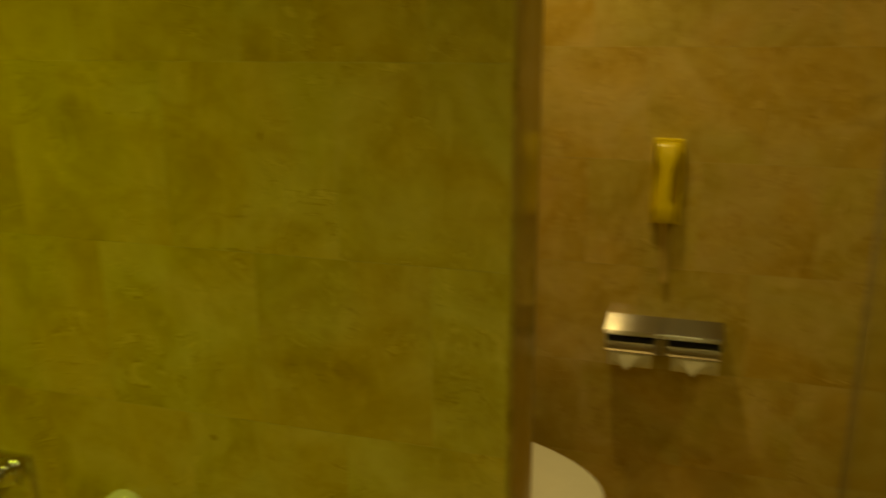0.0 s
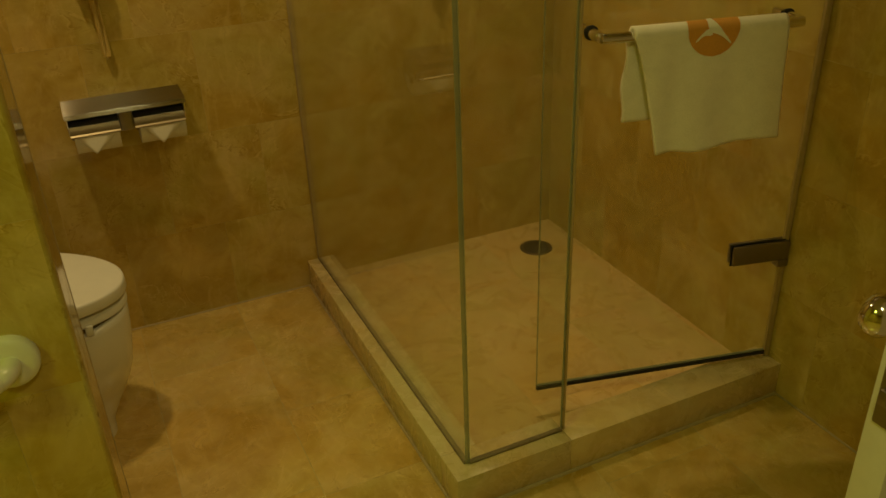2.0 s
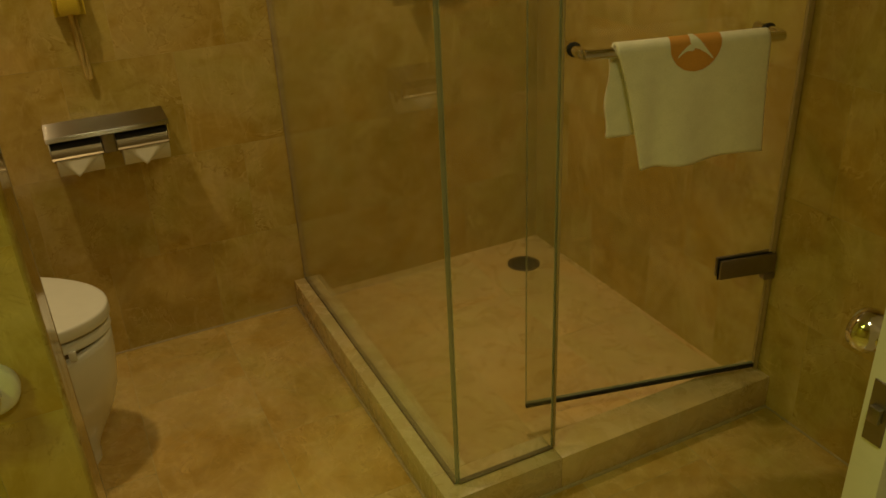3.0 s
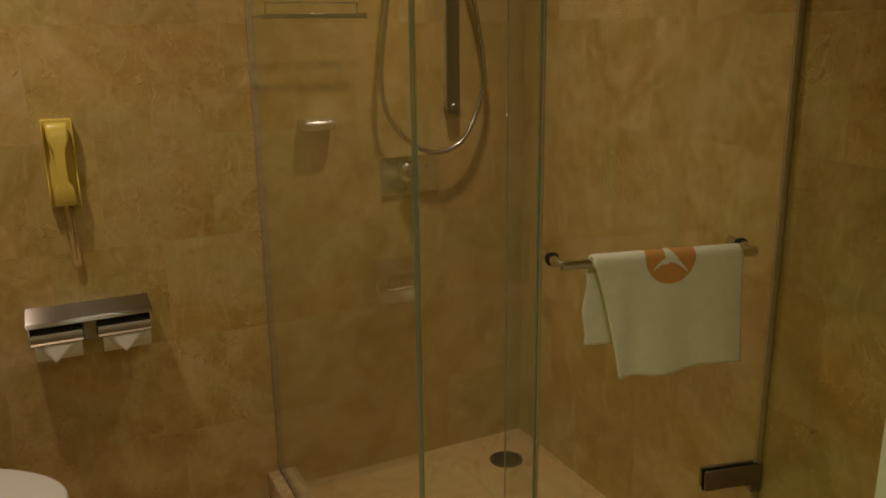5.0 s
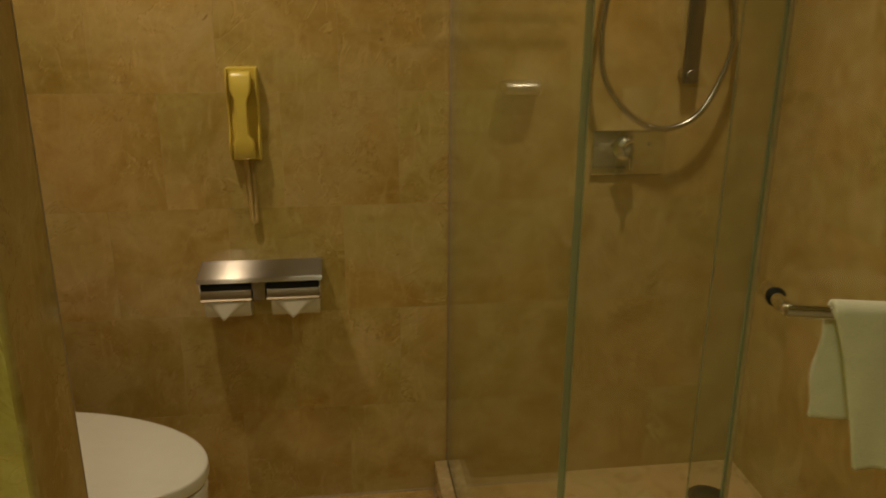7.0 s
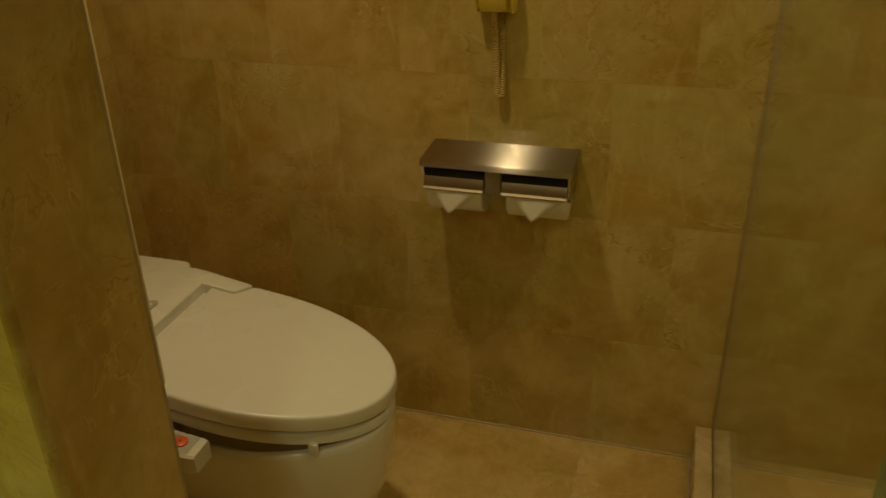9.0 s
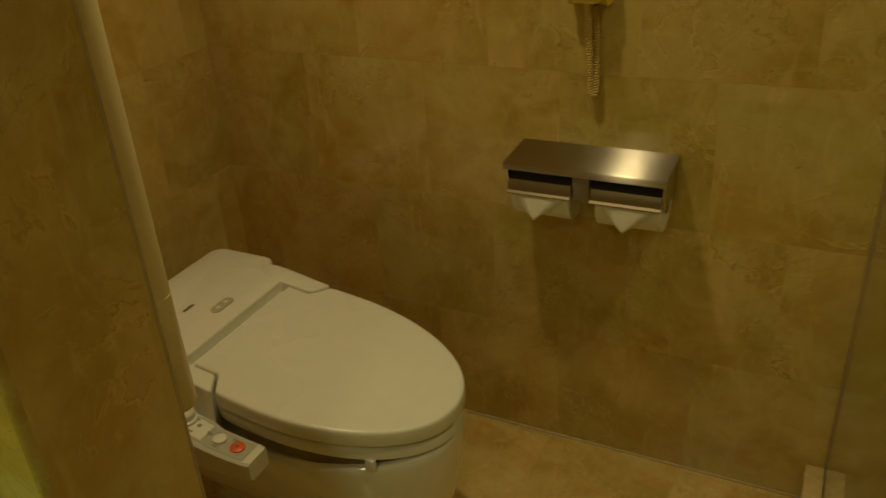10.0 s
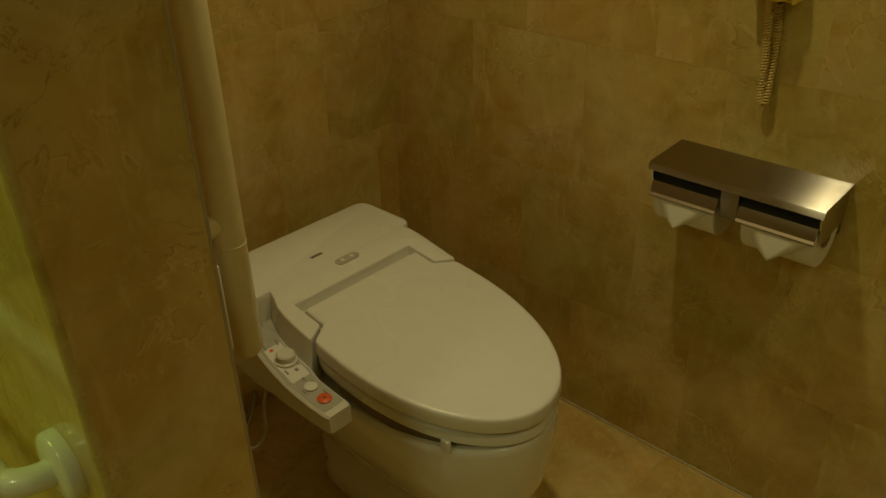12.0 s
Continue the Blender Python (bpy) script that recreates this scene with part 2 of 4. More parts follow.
def loft(bm, rings, closed=True, caps=True):
    """Skin between rings of equal length."""
    rows = [[bm.verts.new(p) for p in r] for r in rings]
    n = len(rows[0])
    for a, b in zip(rows, rows[1:]):
        for i in range(n if closed else n - 1):
            bm.faces.new((a[i], a[(i + 1) % n], b[(i + 1) % n], b[i]))
    if caps and closed:
        bm.faces.new(rows[0][::-1])
        bm.faces.new(rows[-1])
    return rows


def tube(bm, points, r, sides=12, caps=True):
    """A round tube along points; r may be one radius or one for each point."""
    pts = [Vector(p) for p in points]
    radii = r if isinstance(r, (list, tuple)) else [r] * len(pts)
    up, rings = None, []
    for i, p in enumerate(pts):
        way = (pts[min(i + 1, len(pts) - 1)] - pts[max(i - 1, 0)]).normalized()
        if up is None:
            up = way.orthogonal().normalized()
        up = (up - way * up.dot(way)).normalized()
        side = way.cross(up)
        rings.append([p + radii[i] * (math.cos(2 * math.pi * k / sides) * up + math.sin(2 * math.pi * k / sides) * side) for k in range(sides)])
    loft(bm, rings, True, caps)
    return bm


def smooth_path(points, steps=8):
    """A Catmull-Rom curve through points."""
    p = [Vector(q) for q in points]
    p = [2 * p[0] - p[1], *p, 2 * p[-1] - p[-2]]
    out = []
    for i in range(1, len(p) - 2):
        for k in range(steps):
            t = k / steps
            out.append(0.5 * (2 * p[i] + (p[i + 1] - p[i - 1]) * t + (2 * p[i - 1] - 5 * p[i] + 4 * p[i + 1] - p[i + 2]) * t * t
                              + (3 * p[i] - p[i - 1] - 3 * p[i + 1] + p[i + 2]) * t ** 3))
    return out + [p[-2]]


def round_rect(w, d, r, n=5):
    """Corner-rounded rectangle round the origin, as (a, b) pairs."""
    out = []
    for cx, cy, a0 in ((w / 2 - r, d / 2 - r, 0), (-w / 2 + r, d / 2 - r, 90), (-w / 2 + r, -d / 2 + r, 180), (w / 2 - r, -d / 2 + r, 270)):
        out += [(cx + r * math.cos(radians(a0 + 90 * k / n)), cy + r * math.sin(radians(a0 + 90 * k / n))) for k in range(n + 1)]
    return out


def disc(bm, centre, axis, profile, sides=28):
    """A turned piece: profile is (radius, height along axis) pairs."""
    c, w = Vector(centre), Vector(axis).normalized()
    u = w.orthogonal().normalized()
    v = w.cross(u)
    loft(bm, [[c + w * h + r * (math.cos(2 * math.pi * k / sides) * u + math.sin(2 * math.pi * k / sides) * v) for k in range(sides)] for r, h in profile])
    return bm


WORLD = {}


def finish(bm, name, mats, smooth=True, angle=40):
    bmesh.ops.recalc_face_normals(bm, faces=bm.faces)
    me = bpy.data.meshes.new(name)
    bm.to_mesh(me)
    bm.free()
    for m in mats if isinstance(mats, (list, tuple)) else [mats]:
        me.materials.append(m)
    if smooth:
        me.shade_smooth()
        me.set_sharp_from_angle(angle=radians(angle))
    return me


def thing(name, at, label, category, group="", rz=0.0):
    ob = new(name)
    ob.empty_display_size = 0.05
    ob.matrix_basis = pose(*at, 0, 0, rz)
    WORLD[ob] = pose(*at, 0, 0, rz)
    return tagged(ob, label, category, group)


def part(name, bm, mats, parent, label="", local=False, smooth=True, angle=40):
    """Links a bmesh, built in world or in the thing's own coordinates, as one mesh under a thing or a part."""
    m = WORLD[parent]
    if not local:
        bm.transform(m.inverted())
    ob = new(name, finish(bm, name, mats, smooth, angle))
    ob.parent = parent
    WORLD[ob] = m
    return tagged(ob, label)


def structure(name, bm, mats, label, smooth=False):
    ob = new(name, finish(bm, name, mats, smooth))
    WORLD[ob] = Matrix.Identity(4)
    return tagged(ob, label, name.split("_")[0], "", "structure")


def B():
    return bmesh.new()


# ---- large structure ----
TH = 0.12          # thickness of outer walls
BACK = 0.0002      # depth of the joints

floor = structure("floor", box(B(), XBATH, XR, YBACK, YB, -0.15, -BACK), GROUT, "beige marble floor laid in large polished slabs")
ceiling = structure("ceiling", box(B(), XBATH - TH, XR + TH, YBACK - TH, YB + TH, ZC, ZC + 0.1), PLASTER, "plain pale painted ceiling above the bathroom")
wall_north = structure("wall_north", box(B(), XBATH - TH, XR + TH, YB + BACK, YB + TH, -0.15, ZC), GROUT, "beige marble wall behind toilet and shower")
bm = box(B(), XR + BACK, XR + TH, 1.36, YB + BACK, -0.15, ZC)
box(bm, XR + BACK, XR + TH, YBACK, 0.46, -0.15, ZC)
box(bm, XR + BACK, XR + TH, 0.46, 1.36, 2.06, ZC)
wall_east = structure("wall_east", bm, GROUT, "beige marble wall beside shower and doorway")
wall_alcove = structure("wall_alcove", box(B(), XL - 0.1, XL - BACK, PR - BACK, YB + BACK, -0.15, ZC), GROUT, "beige marble wall behind the toilet")
bm = box(B(), XBATH, PX - 0.0102, PF + BACK, PR - BACK, -0.15, ZC)
box(bm, PX - 0.0101, PX - BACK, PF + 0.0102, PR - BACK, -0.15, ZC)
partition = structure("wall_partition", bm, GROUT, "marble-clad partition wall between bath and toilet")
wall_west = structure("wall_west", box(B(), XBATH - TH, XBATH, YBACK - TH, YB + BACK, -0.15, ZC), MARBLE, "plain marble wall beyond the bath side")
wall_south = structure("wall_south", box(B(), XBATH, XR + TH, YBACK - TH, YBACK, -0.15, ZC), MARBLE, "plain marble wall behind the entrance")
bm = box(B(), XR + TH, XR + 1.2, 0.3, 0.4, -0.15, ZC)
box(bm, XR + TH, XR + 1.2, 1.5, 1.6, -0.15, ZC)
box(bm, XR + 1.1, XR + 1.2, 0.4, 1.5, -0.15, ZC)
box(bm, XR, XR + 1.2, 0.3, 1.6, -0.25, -0.0)
box(bm, XR + TH, XR + 1.2, 0.3, 1.6, ZC, ZC + 0.1)
structure("wall_lobby", bm, PLASTER, "plain painted lobby beyond the open doorway")

# shower tray floor, kerb
shower_floor = structure("floor_shower", box(B(), CX + CW - 0.004, XR, CY + CW - 0.004, YB, -0.1, SZ - BACK), GROUT, "beige marble shower floor")
kerb = structure("trim_kerb", box(B(), CX + 0.004, XR, CY + 0.004, YB, -0.1, -0.004), GROUT, "raised marble kerb round the shower")

# sealant lines
bm = tube(B(), [(XL, YB - 0.001, 0.001), (CX, YB - 0.001, 0.001)], 0.0035, 8)
tube(bm, [(XR - 0.001, CY, 0.001), (XR - 0.001, 1.4, 0.001)], 0.0035, 8)
tube(bm, [(CX - 0.001, CY, 0.0), (CX - 0.001, YB, 0.0)], 0.005, 8)
tube(bm, [(CX, CY - 0.001, 0.0), (XR, CY - 0.001, 0.0)], 0.006, 8)
box(bm, PX - 0.003, PX + 0.0006, PR - 0.0015, PR + 0.0025, 0.0, ZC)
structure("trim_sealant", bm, SEALANT, "pale sealant bead along floor edges", True)

# ---- shower enclosure ----


def pane(x0, x1, y0, y1, z0, z1):
    """A sheet of glass with slightly broken edges; its narrow sides take the edge material."""
    bm = box(B(), x0, x1, y0, y1, z0, z1, 0.0012, 1)
    thin = 0 if x1 - x0 < y1 - y0 else 1
    for f in bm.faces:
        f.material_index = 0 if abs(f.normal[thin]) > 0.9 else 1
    return bm


bm_side = pane(GX - GT / 2, GX + GT / 2, GY - GT / 2, YB - 0.002, CH + 0.004, 2.02)
screen = thing("shower_screen", (GX, GY, CH), "clear fixed glass shower screen standing on the marble kerb", "shower screen")
part("side_pane", bm_side, [GLASS, GLASS_EDGE], screen, "clear side pane with green edge", smooth=False)
part("front_pane", pane(GX + GT / 2 + 0.001, 1.171, GY - GT / 2, GY + GT / 2, CH + 0.004, 2.02), [GLASS, GLASS_EDGE], screen, "narrow clear front pane with green edge", smooth=False)
bm = box(B(), GX - 0.007, GX + 0.007, GY, YB - 0.001, CH - 0.001, CH + 0.006, 0.002, 1)
part("sill_bead", bm, SEAL_SHADE_BROWN, screen, "thin dark sealant line under the pane")
part("front_bead", box(B(), GX + 0.006, 1.171, GY - 0.007, GY + 0.007, CH - 0.001, CH + 0.006, 0.002, 1), SEAL_SHADE_BROWN, screen, "thin dark sealant line under the pane")
part("edge_seal", box(B(), 1.1715, 1.178, GY - 0.006, GY + 0.006, CH + 0.004, 2.02, 0.0015, 1), SEAL_TAN, screen, "narrow brown sealing strip")
part("wall_bead", box(B(), GX - 0.008, GX + 0.008, YB - 0.006, YB, CH, 2.02, 0.002, 1), SEALANT, screen, "pale sealant line at the wall")

door = thing("shower_door", (*HINGE, CH), "frameless glass shower door standing ajar, hinged to the marble wall", "shower door", rz=SWING)
LEN = 0.675
bm = pane(0.014, LEN, -GT / 2, GT / 2, 0.022, 1.92)
for f in bm.faces:
    if f.normal.x < -0.5:
        f.material_index = 2
part("door_pane", bm, [DOOR_GLASS, GLASS_EDGE, SEAL_TAN], door, "clear door pane with green edge", True, False)
part("bottom_seal", box(B(), 0.014, LEN, -0.006, 0.006, 0.008, 0.021, 0.002, 1), BLACK, door, "dark sealing strip", True)
part("side_seal", box(B(), 0.001, 0.0135, -0.006, 0.006, 0.0, 1.92, 0.002, 1), SEAL_TAN, door, "narrow brown sealing strip", True)
for z in (0.340, 1.74):
    hinge = part("hinge", box(B(), 0.004, 0.160, 0.006, 0.016, z - 0.027, z + 0.027, 0.003), DULL_STEEL, door, "dull metal hinge plate", True)
    part("hinge_plate", box(B(), 0.004, 0.160, -0.016, -0.006, z - 0.027, z + 0.027, 0.003), DULL_STEEL, hinge, "", True)
    part("hinge_pin", box(B(), -0.001, 0.03, -0.014, 0.014, z - 0.05, z - 0.028, 0.004), DULL_STEEL, hinge, "", True)
    part("hinge_gasket", box(B(), 0.002, 0.1625, 0.0052, 0.0058, z - 0.0295, z + 0.0295), BLACK, hinge, "black gasket behind the plate", True)
BARZ = 1.043 - CH
path = smooth_path([(0.110, 0.006, BARZ), (0.110, 0.045, BARZ), (0.116, 0.061, BARZ), (0.134, 0.066, BARZ), (0.33, 0.066, BARZ),
                    (0.548, 0.066, BARZ), (0.566, 0.061, BARZ), (0.572, 0.045, BARZ), (0.572, 0.006, BARZ)], 8)
bar = part("towel_bar", tube(B(), path, 0.0115, 16), CHROME, door, "polished chrome towel bar", True)
for x in (0.110, 0.572):
    part("washer", disc(B(), (x, 0.0052, BARZ), (0, 1, 0), [(0.016, 0), (0.016, 0.004), (0.013, 0.006)]), BLACK, bar, "black rubber washer", True)
    part("knob", disc(B(), (x, -0.0052, BARZ), (0, -1, 0), [(0.0125, 0), (0.0125, 0.02), (0.012, 0.034), (0.008, 0.037)]), CHROME, bar, "chrome end knob", True)


# towel hung over the bar, a little askew
def towel_front(x, z):
    """Outward place of the towel's front sheet, in the door's own coordinates."""
    fall = max(0.0, 1.05 - CH - z)
    k = min(1.0, fall / 0.10)
    folds = 0.004 * math.sin(17 * x + 1.1 + 1.5 * z) + 0.002 * math.sin(41 * x + 7 * z) + 0.010 * math.exp(-((x - 0.445) / 0.03) ** 2)
    return 0.0815 + k * (folds + 0.010 * fall)


bm = B()
NX, rows = 56, []
for j in range(64):
    v = j / 63
    ring = []
    for i in range(NX + 1):
        u = i / NX
        if v < 0.36:                      # back sheet, from its hem upwards
            t = v / 0.36
            x = 0.158 + (0.510 - 0.158) * u + 0.004 * math.sin(9 * t + 4 * u)
            z = 0.850 - CH + (1.040 - 0.850) * t
            y = 0.050 + 0.004 * math.sin(26 * x + 2) * (1 - t) - 0.006 * (1 - t)
        elif v < 0.50:                    # over the bar
            a = math.pi * (v - 0.36) / 0.14
            x = 0.156 + (0.505 - 0.156) * u
            z = 1.042 - CH + 0.0185 * math.sin(a)
            y = 0.066 - 0.016 * math.cos(a)
        else:                             # front sheet, with a longer corner
            t = (v - 0.50) / 0.50
            edge = 0.505 - 0.066 * t ** 0.8
            x = 0.154 - 0.016 * t + (edge - 0.154 + 0.016 * t) * u
            hem = 0.786 + 0.006 * math.sin(7 * u) - 0.010 * max(0, (u - 0.86) / 0.14)
            z = 1.042 - CH - (1.042 - hem) * t
            y = towel_front(x, z) + 0.006 * t * t * math.sin(12 * u)
        ring.append((x, y, z))
    rows.append(ring)
loft(bm, rows, False)
towel = thing("towel", (*HINGE, CH), "white terry towel with orange emblem hung over a chrome bar", "towel", rz=SWING)
cloth = part("cloth", bm, TOWEL, towel, "", True)
mod = cloth.modifiers.new("thick", "SOLIDIFY")
mod.thickness, mod.offset = 0.008, 0.0


def on_towel(shape, lift):
    """A flat shape, a list of (x, z) outlines drawn as strips, laid on the front sheet."""
    def place(x, z):
        up = (z - 1.042 + CH) / 0.0185
        if up <= 0:
            return (x, towel_front(x, z) + lift, z)
        k = 1 + lift / 0.016
        return (x, 0.066 + 0.016 * k * math.sqrt(max(0.0, 1 - up * up)), 1.042 - CH + 0.0185 * k * up)

    bm = B()
    loft(bm, [[place(x, z) for x, z in row] for row in shape], False)
    return bm


EX, EZ, ER = 0.330, 1.051 - CH, 0.059
rows = []
TOP = 1.042 - CH + 0.0185 * 0.985
for k in range(25):
    z = EZ - ER + (TOP - EZ + ER) * k / 24
    w = math.sqrt(max(1e-6, ER ** 2 - (z - EZ) ** 2))
    rows.append([(EX - w + 2 * w * i / 16, z) for i in range(17)])
part("emblem", on_towel(rows, 0.0054), ORANGE, towel, "round orange emblem", True)
# plain pale sweep across the emblem: broad at the top, with a long and a short arm
for x0, z0, x1, z1, w0, w1, bow in ((0.014, 0.004, -0.040, -0.034, 0.024, 0.004, 0.006), (0.004, -0.010, 0.040, -0.026, 0.014, 0.004, 0.007)):
    rows = []
    for k in range(21):
        t = k / 20
        w = (w0 + (w1 - w0) * t) * min(1.0, 0.45 + 4 * t)
        x, z = EX + x0 + (x1 - x0) * t, EZ + z0 + (z1 - z0) * t + bow * math.sin(math.pi * t)
        rows.append([(x, min(TOP, z - w / 2 + w * i / 3)) for i in range(4)])
    part("emblem_sweep", on_towel(rows, 0.0064), TOWEL, towel, "pale sweep on the emblem", True)

# ---- shower fittings ----
bm = disc(B(), (1.682, 3.214, SZ), (0, 0, 1), [(0.060, -0.002), (0.060, 0.0015), (0.056, 0.003), (0.046, 0.0025)], 40)
drain = thing("floor_drain", (1.682, 3.214, SZ), "round dark metal drain grate in the shower floor", "drain")
part("rim", bm, DULL_STEEL, drain)
grate = part("grate", disc(B(), (1.682, 3.214, SZ + 0.0008), (0, 0, 1), [(0.046, 0), (0.046, 0.0014), (0.044, 0.0022)], 36), BLACK, drain, "blackened grate")
for k in range(-3, 4):
    h = math.sqrt(0.042 ** 2 - (0.012 * k) ** 2)
    part("slat", box(B(), 1.682 + 0.012 * k - 0.003, 1.682 + 0.012 * k + 0.003, 3.214 - h, 3.214 + h, SZ + 0.003, SZ + 0.0045, 0.0008, 1), DULL_STEEL, grate)

rail = thing("shower_rail", (1.555, YB, 1.27), "flat satin metal slide rail on the shower wall", "shower rail")
part("rail_bar", box(B(), 1.534, 1.576, 3.352, 3.366, 1.262, 2.05, 0.004), DULL_STEEL, rail)
for z in (1.285, 2.02):
    mount = part("wall_mount", disc(B(), (1.555, YB, z), (0, -1, 0), [(0.019, 0), (0.019, 0.030), (0.016, 0.0335)]), SATIN, rail)
    part("cap", disc(B(), (1.555, 3.352, z), (0, -1, 0), [(0.014, 0), (0.014, 0.003), (0.011, 0.006)]), DULL_STEEL, mount)
hose = thing("shower_hose", (1.48, 3.33, 1.143), "hanging loop of ribbed chrome shower hose beside the rail", "hose")
loop = smooth_path([(1.40, 3.345, 2.03), (1.365, 3.335, 1.90), (1.338, 3.33, 1.764), (1.301, 3.33, 1.511), (1.289, 3.33, 1.372), (1.313, 3.33, 1.264), (1.390, 3.33, 1.177),
                    (1.484, 3.33, 1.143), (1.579, 3.33, 1.184), (1.640, 3.33, 1.304), (1.653, 3.33, 1.415), (1.622, 3.33, 1.598), (1.576, 3.335, 1.772), (1.56, 3.34, 1.95), (1.556, 3.36, 2.03)], 26)
part("hose_tube", tube(B(), loop, [0.0088 if k % 2 else 0.0078 for k in range(len(loop))], 10), SATIN, hose, "ribbed flexible hose", angle=80)

valve = thing("shower_mixer", (1.408, YB, 1.067), "rectangular chrome shower mixer plate with a round lever knob", "shower mixer")
part("plate", box(B(), 1.302, 1.515, YB - 0.012, YB + 0.001, 1.003, 1.131, 0.005), CHROME, valve, "mirror-polished chrome plate")
knob = part("knob", disc(B(), (1.398, YB - 0.012, 1.082), (0, -1, 0), [(0.036, 0), (0.036, 0.006), (0.026, 0.010), (0.024, 0.040), (0.027, 0.046), (0.024, 0.058), (0.012, 0.061)]), CHROME, valve, "round chrome knob")
part("lever", tube(B(), [(1.398, YB - 0.058, 1.082), (1.398, YB - 0.066, 1.066), (1.399, YB - 0.070, 1.030)], [0.008, 0.0075, 0.006], 12), CHROME, knob)
part("spindle", tube(B(), [(1.398, YB - 0.05, 1.082), (1.362, YB - 0.056, 1.087)], [0.008, 0.006], 10), CHROME, knob)
part("button", disc(B(), (1.470, YB - 0.012, 1.090), (0, -1, 0), [(0.006, 0), (0.006, 0.004), (0.004, 0.006)]), CHROME, valve)

shelf = thing("glass_shelf", (1.07, YB, 1.583), "small glass shelf with a chrome rail on the shower wall", "shelf")
glass_plate = part("shelf_plate", box(B(), 0.916, 1.228, YB - 0.120, YB - 0.003, 1.572, 1.579, 0.002, 1), [SHELF_GLASS], shelf, "dark-edged glass plate", smooth=False)
glass_plate.visible_shadow = False
part("front_edge", box(B(), 0.914, 1.230, YB - 0.124, YB - 0.1205, 1.568, 1.582, 0.0015, 1), DULL_STEEL, shelf, "dull metal front edge")
wire = smooth_path([(0.930, YB - 0.112, 1.579), (0.930, YB - 0.112, 1.607), (0.936, YB - 0.112, 1.612), (1.08, YB - 0.112, 1.612), (1.198, YB - 0.112, 1.612), (1.203, YB - 0.112, 1.607), (1.203, YB - 0.112, 1.579)], 6)
part("gallery_rail", tube(B(), wire, 0.0024, 8), CHROME, shelf, "thin chrome gallery rail")

dish = thing("soap_dish", (1.088, YB, 1.268), "small polished chrome soap dish on the shower wall", "soap dish")
rings = []
for x, k in ((1.037, 0.55), (1.039, 0.80), (1.044, 0.95), (1.052, 1.0), (1.124, 1.0), (1.132, 0.95), (1.137, 0.80), (1.139, 0.55)):
    front = [(YB - 0.052 * k - 0.018 * k * math.sin(radians(q)), 1.254 + 0.018 * math.cos(radians(q))) for q in (0, 18, 36, 54, 72, 90, 115, 140)]
    rings.append([(x, YB - 0.003, 1.2715), *[(x, y, z) for y, z in front], (x, YB - 0.003, 1.244)])
bm = B()
loft(bm, rings)
part("bowl", bm, DISH_METAL, dish)
part("arm", disc(B(), (1.088, YB, 1.256), (0, -1, 0), [(0.010, 0), (0.010, 0.008), (0.008, 0.012)]), CHROME, dish)

# ---- telephone ----
phone = thing("wall_telephone", (0.358, YB, 1.191), "yellow plastic wall telephone with handset on its cradle", "telephone")
bm = B()
rings = []
for y, w, h in ((YB + 0.001, 0.080, 0.240), (YB - 0.014, 0.080, 0.240), (YB - 0.017, 0.076, 0.236)):
    rings.append([(0.358 + a, y, 1.191 + b) for a, b in round_rect(w, h, 0.006, 4)])
loft(bm, rings)
base = part("base", bm, PHONE, phone)
for s in (-1, 1):
    bm = B()
    loft(bm, [[(0.358 + s * (0.0395 - a), YB - y, z) for a, y in ((0, 0.018), (0.0045, 0.018), (0.0045, dpt), (0.0015, dpt + 0.001), (0, dpt - 0.002))]
              for z, dpt in ((1.073, 0.034), (1.100, 0.046), (1.128, 0.048), (1.146, 0.036), (1.170, 0.030), (1.225, 0.030), (1.246, 0.040), (1.281, 0.044), (1.309, 0.036))])
    part("side_rail", bm, PHONE, base)
bm = B()
rings = []
for z, w, y, d in ((1.0795, 0.046, 0.034, 0.026), (1.082, 0.052, 0.034, 0.032), (1.090, 0.054, 0.036, 0.038), (1.120, 0.053, 0.039, 0.042), (1.132, 0.046, 0.043, 0.036),
                   (1.143, 0.031, 0.049, 0.024), (1.152, 0.028, 0.051, 0.021), (1.191, 0.027, 0.052, 0.020), (1.226, 0.029, 0.050, 0.022), (1.238, 0.035, 0.048, 0.026), (1.252, 0.048, 0.042, 0.036), (1.262, 0.053, 0.039, 0.041),
                   (1.290, 0.054, 0.036, 0.038), (1.3005, 0.053, 0.033, 0.032), (1.3035, 0.048, 0.032, 0.026)):
    rings.append([(0.357 + a, YB - 0.008 - y + b, z) for a, b in round_rect(w, d, min(w, d) * 0.20, 4)])
loft(bm, rings)
part("handset", bm, PHONE, phone, "yellow handset", angle=32)
part("strain_relief", disc(B(), (0.357, YB - 0.036, 1.082), (0.02, 0, -1), [(0.006, 0), (0.0058, 0.018), (0.0045, 0.028)]), CORD, phone)
# coiled cord hanging in a narrow loop
line = smooth_path([(0.357, YB - 0.030, 1.059), (0.358, YB - 0.026, 1.021), (0.3605, YB - 0.021, 0.97), (0.362, YB - 0.019, 0.910), (0.3665, YB - 0.018, 0.897), (0.3715, YB - 0.016, 0.908),
                    (0.3705, YB - 0.010, 0.97), (0.368, YB - 0.010, 1.031), (0.365, YB - 0.012, 1.069)], 60)
coil, turns = [], 0.0
